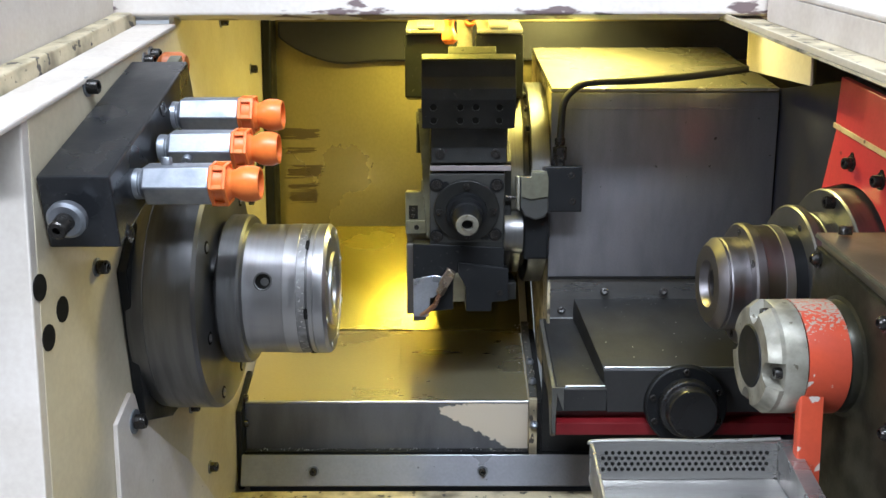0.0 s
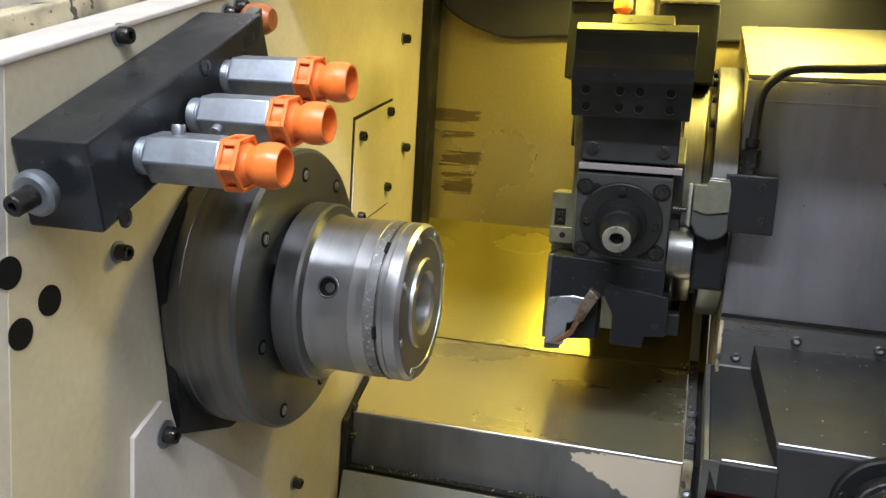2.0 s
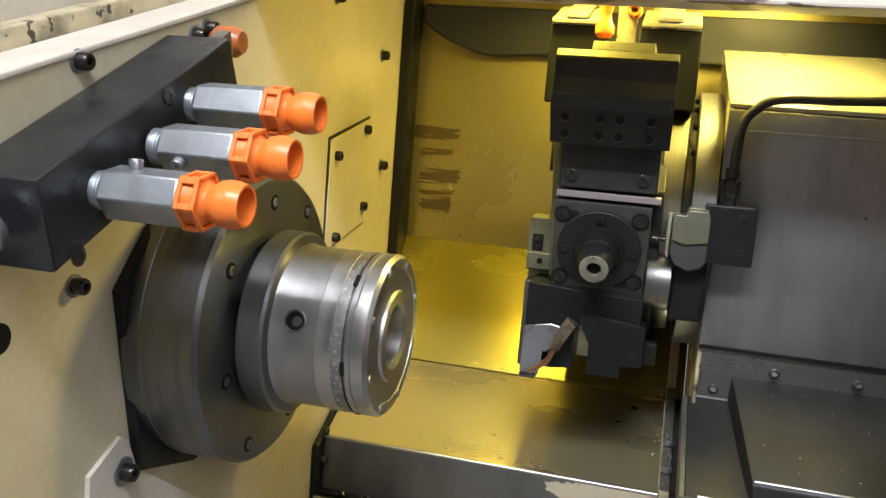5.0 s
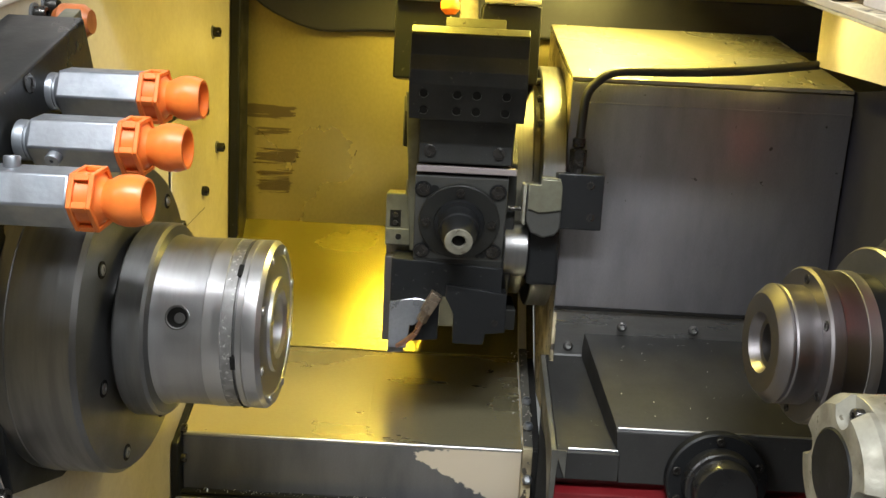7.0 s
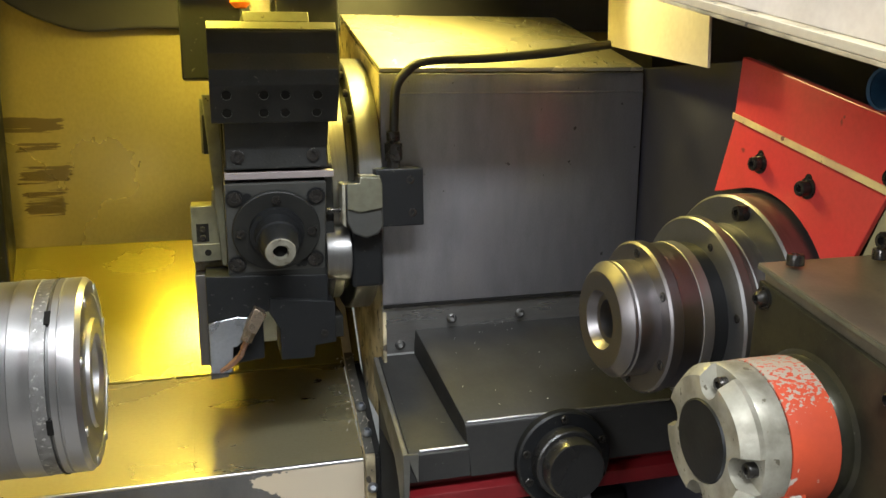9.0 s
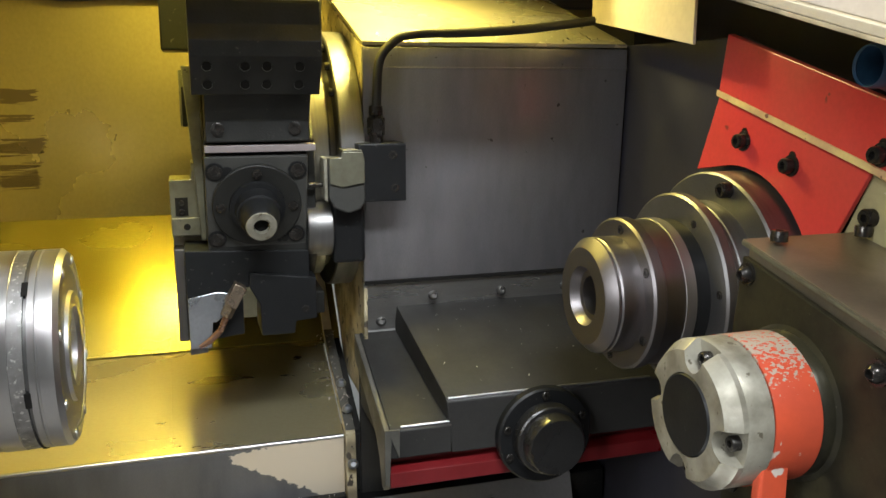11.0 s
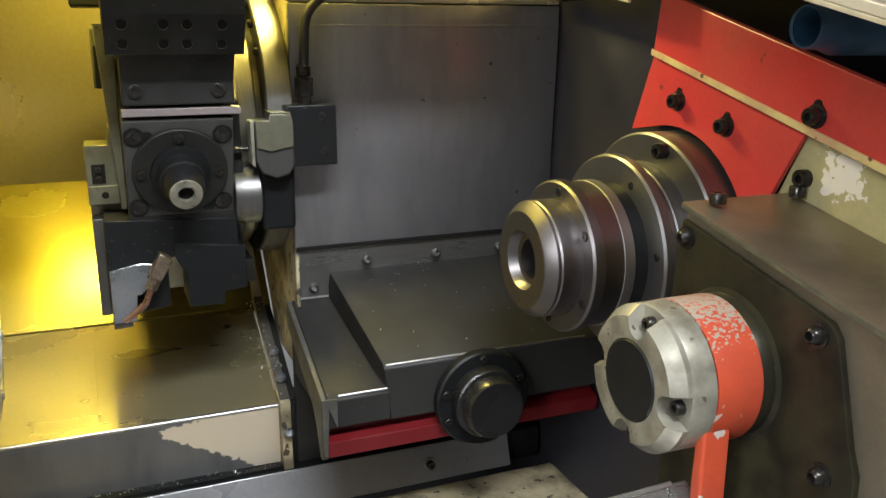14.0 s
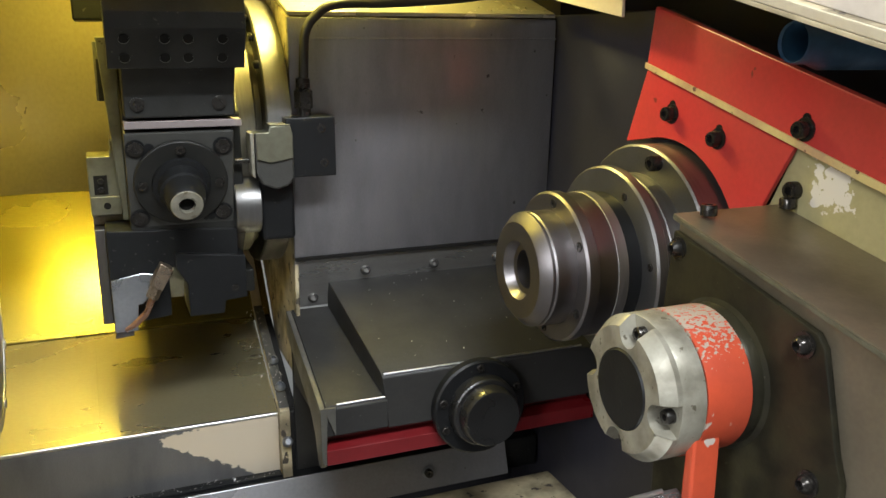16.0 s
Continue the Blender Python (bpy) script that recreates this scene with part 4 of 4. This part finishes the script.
def check_valve(y, z, x0, label, turn, stop):
    v = thing("check_valve", (x0, y, z), label, "check valve", "coolant check valves")
    m = Matrix.Translation((x0, y, z))
    part("thread", turned([(-0.001, 0.0), (-0.001, 0.0125), (0.004, 0.0125), (0.005, 0.0118), (0.006, 0.0125), (0.007, 0.0118), (0.008, 0.0125), (0.012, 0.0125)], (0, 0, 0), "x", 40), ZINC, v, at=m)
    hexb = part("hex_body", prism(hex_pts(0.0178, turn), "x", 0.010, 0.0625, 0.0012), ZINC, v, at=m)
    a = radians(turn + stop)
    sm = m @ Matrix.Translation((0.026, 0.0145 * math.cos(a), 0.0145 * math.sin(a))) @ Matrix.Rotation(a, 4, "X")
    part("stop_screw", turned([(0, 0.0045), (0.006, 0.0045), (0.007, 0.004), (0.007, 0.0012), (0.0055, 0.001), (0.0055, 0.0)], (0, 0, 0), "y", 24), ZINC, hexb, at=sm)
    nz = part("nozzle", turned([(0.0625, 0.0), (0.0625, 0.0158), (0.064, 0.0162), (0.067, 0.0148), (0.0755, 0.0148), (0.077, 0.0122), (0.0795, 0.0110), (0.082, 0.0118), (0.0855, 0.0138), (0.090, 0.0148), (0.096, 0.0146), (0.1015, 0.0128), (0.1015, 0.0112), (0.094, 0.0112), (0.082, 0.008), (0.072, 0.008), (0.072, 0.0)], (0, 0, 0), "x", 48), ORANGE, v, "orange ball-ended plastic nozzle", at=m)
    for k in range(6):
        rm = m @ Matrix.Rotation(radians(turn + 60 * k), 4, "X")
        for (u0, u1, w0, w1) in ((0.0632, 0.0660, -0.0096, 0.0096), (0.0740, 0.0768, -0.0096, 0.0096), (0.0660, 0.0740, -0.0096, -0.0060), (0.0660, 0.0740, 0.0060, 0.0096)):
            part("clip_rib", box(u0, u1, w0, w1, 0.0140, 0.0166, 0.0004, 1), ORANGE, nz, at=rm)
    return v


check_valve(0.722, 1.270, -0.254, "zinc hex check valve with orange nozzle, screw on top", 10, 80)
check_valve(0.776, 1.297, -0.249, "zinc hex check valve with orange nozzle, screw at the side", 10, 200)
check_valve(0.825, 1.327, -0.254, "zinc hex check valve with orange nozzle, paler and further back", 10, 260)

# ---- sub spindle ----
SY, SZ = 0.972, 1.143
S = (0, SY, SZ)
sub = thing("sub_spindle", (0.36, SY, SZ - 0.1), "machined steel sub spindle nose with stepped rings", "sub spindle")
sn = part("nose_ring", turned([(0.330, 0.0), (0.330, 0.0165), (0.2985, 0.0175), (0.2980, 0.0225), (0.2895, 0.0265), (0.2895, 0.043), (0.291, 0.045), (0.298, 0.0517), (0.300, 0.0517), (0.3015, 0.0505), (0.303, 0.0517), (0.322, 0.0517)], S, "x", 128), SUB_STEEL, sub, "grey steel nose ring with bore")
s2 = part("middle_ring", turned([(0.322, 0.0517), (0.322, 0.066), (0.324, 0.068), (0.333, 0.068), (0.335, 0.0655), (0.338, 0.0650), (0.353, 0.0655)], S, "x", 128), SUB_STEEL, sub)
part("copper_tinted_band", turned([(0.353, 0.0655), (0.3535, 0.0662), (0.363, 0.0662)], S, "x", 128), STEEL, sub, "warm-tinted ground band")
part("black_band", turned([(0.363, 0.0662), (0.3635, 0.0645), (0.377, 0.0645)], S, "x", 128), BLACK, sub)
s3 = part("rear_ring", turned([(0.377, 0.060), (0.377, 0.086), (0.379, 0.088), (0.387, 0.088), (0.389, 0.086), (0.390, 0.079), (0.398, 0.079), (0.399, 0.080), (0.414, 0.080)], S, "x", 128), STEEL_DARK, sub, "darker bluish steel ring")
s4 = part("housing_flange", turned([(0.414, 0.070), (0.414, 0.104), (0.416, 0.106), (0.4545, 0.106)], S, "x", 128), STEEL_DARK, sub)
for a in (150, 210, 275, 95, 30):
    screw(s2, (0.322, SY + 0.059 * math.cos(radians(a)), SZ + 0.059 * math.sin(radians(a))), "-x", 0.0085, 0.001)
    screw(s3, (0.377, SY + 0.077 * math.cos(radians(a + 20)), SZ + 0.072 * math.sin(radians(a + 20))), "-x", 0.007, 0.001)
screw(s4, (0.414, 0.945, 1.236), "-x", 0.014, 0.010)

cover = thing("red_spindle_cover", (0.44, 0.88, 1.2), "red painted two-piece spindle cover with screws", "spindle cover")
arc = [(SY + 0.111 * math.cos(radians(a)), SZ + 0.111 * math.sin(radians(a))) for a in range(78, 162, 6)]
lowp = part("lower_plate", prism([(1.035, 1.245)] + arc + [(0.845, 1.208), (0.812, 1.2665), (1.005, 1.3165)], "x", 0.440, 0.4445, 0.0008), RED, cover)
upp = part("upper_plate", prism([(1.003, 1.3185), (0.994, 1.372), (0.45, 1.217), (0.45, 1.174)], "x", 0.437, 0.4445, 0.0012), RED, cover)
part("seam_strip", prism([(1.004, 1.3165), (1.003, 1.3220), (0.62, 1.2200), (0.62, 1.2135)], "x", 0.4352, 0.4369, 0.0004, 1), SEALANT, cover, "cream sealant line")
for y, z, x in ((0.964, 1.277, 0.440), (0.899, 1.261, 0.440), (0.801, 1.278, 0.437)):
    disc(lowp, (x, y, z + 0.008), "-x", 0.008, "slot")
    washer(lowp, (x, y, z), "-x", 0.018, SCREW)
    screw(lowp, (x - 0.0015, y, z), "-x", 0.013, 0.008)
wp = tagged(part("wall_panel_cream", prism([(0.818, 1.262), (0.845, 1.207), (0.845, 1.17), (0.30, 1.00), (0.30, 1.13)], "x", 0.447, 0.4545, 0.0005), WALL_PANEL), "grimy cream painted wall panel under the red cover", "wall panel", kind="structure")
screw(wp, (0.447, 0.815, 1.230), "-x", 0.014, 0.008)
pipe = thing("blue_pipe", (0.42, 0.78, 1.34), "dark blue plastic pipe stub above the red cover", "pipe")
part("pipe_wall", turned([(0.412, 0.0130), (0.410, 0.0142), (0.412, 0.0152), (0.424, 0.0152), (0.436, 0.0195), (0.60, 0.0205), (0.60, 0.0130), (0.413, 0.0130)], (0, 0.794, 1.340), "x", 48), BLUE, pipe)
part("pipe_plug", turned([(0.57, 0.0), (0.57, 0.0128)], (0, 0.794, 1.340), "x", 32), HOLE, pipe)

# ---- parts catcher drive ----
BX = 0.3505
boxt = thing("catcher_gearbox", (0.40, 0.65, 1.0), "oily grey sheet steel gearbox with olive end plate", "gearbox")
part("housing", prism([(0.828, 0.85), (0.828, 1.213), (0.33, 1.104), (0.33, 0.85)], "x", BX, 0.4465, 0.002), BOX_TOP, boxt)
part("top_flange", prism([(0.830, 1.2138), (0.830, 1.2170), (0.33, 1.1076), (0.33, 1.1044)], "x", BX - 0.004, 0.4465, 0.0008), BOX_TOP, boxt)
part("flange_edge", prism([(0.829, 1.2128), (0.829, 1.2158), (0.33, 1.1064), (0.33, 1.1034)], "x", BX - 0.0052, BX - 0.0042, 0.0003), OILY_ALU, boxt, "bare worn front edge")
pl = part("end_plate", prism([(0.826, 1.205), (0.834, 1.14), (0.834, 0.90), (0.655, 0.90), (0.654, 1.085), (0.660, 1.10), (0.677, 1.163), (0.684, 1.171)], "x", BX - 0.0055, BX - 0.0005, 0.001), OLIVE, boxt, "oily olive end plate")
for y, z in ((0.819, 1.193), (0.692, 1.161), (0.678, 1.075), (0.822, 1.03)):
    washer(pl, (BX - 0.0055, y, z), "-x", 0.017, SCREW)
    screw(pl, (BX - 0.007, y, z), "-x", 0.0125, 0.006, True)
screw(boxt, (0.367, 0.816, 1.2165), "+z", 0.0125, 0.008)
screw(boxt, (0.440, 0.815, 1.2165), "+z", 0.0125, 0.008)
PY, PZ = 0.769, 1.114
Q = (0, PY, PZ)
cat = thing("parts_catcher", (0.31, PY, PZ - 0.2), "worn orange swing arm with scuffed white hub cap", "parts catcher")
part("collar", turned([(0.3342, 0.0480), (0.338, 0.0500), (BX - 0.0075, 0.0500), (BX - 0.0058, 0.0535)], Q, "x", 96), OLIVE, cat, "oily dark collar")
part("orange_ring", turned([(0.2985, 0.049), (0.2985, 0.0504), (0.333, 0.0504), (0.334, 0.049)], Q, "x", 96), ORANGE_RING, cat)
arm = prism([(PY - 0.0445, PZ - 0.020), (PY - 0.0365, PZ - 0.020), (PY - 0.0345, PZ - 0.060), (PY - 0.0345, 0.80), (PY - 0.0445, 0.80)], "x", 0.2940, 0.3150, 0.002)
part("arm", arm, ORANGE_PAINT, cat)


def notched(r_out, notch, angles, n=360):
    """Round outline with open U notches."""
    pts = []
    for i in range(n):
        a = 2 * math.pi * i / n
        r = r_out
        for c in angles:
            d = (a - radians(c) + math.pi) % (2 * math.pi) - math.pi
            off = abs(math.sin(d)) * 0.040
            if abs(d) < 0.5 and off < notch:
                r = min(r, 0.040 - math.sqrt(max(0.0, notch ** 2 - off ** 2)) * 1.0)
        pts.append((r * math.cos(a), r * math.sin(a)))
    return pts


NOTCHES = (97, 187, 277, 7)
bm = bmesh.new()
levels = [(0.2795, notched(0.0500, 0.0095, NOTCHES)), (0.2755, notched(0.0500, 0.0095, NOTCHES)), (0.2665, notched(0.0430, 0.0095, NOTCHES))]
loops = [[bm.verts.new((x, PY + u, PZ + v)) for u, v in pts] for x, pts in levels]
inner = [bm.verts.new((0.2665, PY + 0.028 * math.cos(2 * math.pi * i / 360), PZ + 0.028 * math.sin(2 * math.pi * i / 360))) for i in range(360)]
for p, q in zip(loops + [], loops[1:] + [inner]):
    for i in range(360):
        k = (i + 1) % 360
        bm.faces.new((p[i], p[k], q[k], q[i]))
cap = part("hub_cap", bm, ALU, cat, "scuffed white aluminium hub cap with four open notches")
part("cap_rim", turned([(0.298, 0.049), (0.2975, 0.0500), (0.2800, 0.0500), (0.2790, 0.0495), (0.2790, 0.0)], Q, "x", 96), ALU, cat, "scuffed white cap rim")
part("hub_disc", turned([(0.2655, 0.0), (0.2655, 0.0265), (0.267, 0.0278), (0.280, 0.0278)], Q, "x", 64), BLACK, cat, "black centre disc")
for a in NOTCHES:
    y, z = PY + 0.0395 * math.cos(radians(a)), PZ + 0.0395 * math.sin(radians(a))
    screw(cap, (0.2790, y, z), "-x", 0.010, 0.006)

# ---- parts tray ----
tray = thing("parts_tray", (0.20, 0.70, 1.0), "dented bare sheet metal parts tray with perforated back", "parts tray")
tb = part("back_plate", box(0.1255, 0.2865, 0.745, 0.7475, 1.0095, 1.043, 0.0008), STAINLESS, tray)
part("tray_floor", prism([(0.7475, 1.0095), (0.66, 0.992), (0.66, 0.9895), (0.7475, 1.007)], "x", 0.1255, 0.2865, 0.0006), STAINLESS, tray)
part("tray_side", prism([(0.748, 1.0445), (0.66, 1.012), (0.66, 0.988), (0.748, 1.006)], "x", 0.1225, 0.1253, 0.0008), STAINLESS, tray)
part("tray_side", prism([(0.748, 1.0445), (0.66, 1.012), (0.66, 0.988), (0.748, 1.006)], "x", 0.2867, 0.3015, 0.0008), STAINLESS, tray)
part("rolled_rim", tube([(0.122, 0.746, 1.041), (0.127, 0.746, 1.0435), (0.17, 0.746, 1.0445), (0.23, 0.746, 1.0435), (0.288, 0.746, 1.0455)], 0.0019, 10), STAINLESS, tray)
me = None
for r in range(4):
    for c in range(26):
        x, z = 0.134 + c * 0.0056 + (r % 2) * 0.0028, 1.0185 + r * 0.0050
        if me is None:
            h = disc(tb, (x, 0.7449, z), "-y", 0.0034, "perforation", HOLE, 0.0003)
            me = h.data
        else:
            h = new("perforation", me)
            attach(h, tb)
            h.matrix_basis = Matrix.Translation((x, 0.7449, z)) @ FACING["-y"]

# lamp reflector plate at the far corner
tagged(part("lamp_wedge_plate", prism([(1.205, 1.395), (1.0, 1.362), (1.0, 1.410), (1.205, 1.47)], "x", 0.405, 0.408, 0.0006), CREAM), "bent cream sheet lit by the work lamp", "deflector plate", kind="structure")


# ---- turning chips ----
def chips(name, label, spots, seed, mat=STEEL_BRIGHT):
    rng = random.Random(seed)
    verts, faces = [], []
    for x, y, z, s in spots(rng):
        a, lean = rng.uniform(0, 6.28), rng.uniform(0.2, 0.9)
        d = Vector((math.cos(a), math.sin(a), lean * 0.6)) * s
        w = Vector((-math.sin(a), math.cos(a), 0.4)) * s * rng.uniform(0.2, 0.4)
        base = Vector((x, y, z))
        k = len(verts)
        mid = base + d * 0.5 + Vector((0, 0, s * 0.35))
        verts += [base, base + w, mid, mid + w, base + d, base + d + w]
        faces += [(k, k + 1, k + 3, k + 2), (k + 2, k + 3, k + 5, k + 4)]
    me = bpy.data.meshes.new(name)
    me.from_pydata(verts, [], faces)
    me.materials.append(mat)
    return tagged(new(name, me), label, "metal chips", kind="stuff")


chips("metal_chips", "small bright metal chips along the foot of the way cover", lambda r: [(r.uniform(-0.29, 0.115), r.uniform(1.233, 1.241), 0.8456, r.uniform(0.0015, 0.004)) for _ in range(90)], 1)
chips("metal_chips", "small metal chips scattered on the saddle cover", lambda r: [(x, y, 1.0155 + (y - 1.089) * 0.4286, r.uniform(0.001, 0.0026)) for x, y in ((r.uniform(0.205, 0.44), r.uniform(1.10, 1.23)) for _ in range(40))], 2)
chips("metal_chips", "metal chips on the sloping column top", lambda r: [(x, y, 1.3715 + (y - 1.207) * 0.301, r.uniform(0.002, 0.006)) for x, y in ((r.choice((r.uniform(0.15, 0.45), r.uniform(0.36, 0.42))), r.choice((r.uniform(1.21, 1.46), r.uniform(1.21, 1.23)))) for _ in range(45))], 3)
chips("metal_chips", "metal chips stuck on the way cover top", lambda r: [(x, y, 0.9195 + (y - 1.243) * 0.493, r.uniform(0.001, 0.0025)) for x, y in ((r.choice((r.uniform(-0.28, 0.11), r.uniform(0.08, 0.118))), r.uniform(1.25, 1.385)) for _ in range(36))], 4)
chips("metal_chips", "pale metal chips caked on the edge strip", lambda r: [(r.uniform(0.104, 0.131), y, 0.9285 + (y - 1.234) * 0.498, r.uniform(0.001, 0.0045)) for y in (r.uniform(1.24, 1.385) for _ in range(110))], 5, CREAM_WORN)
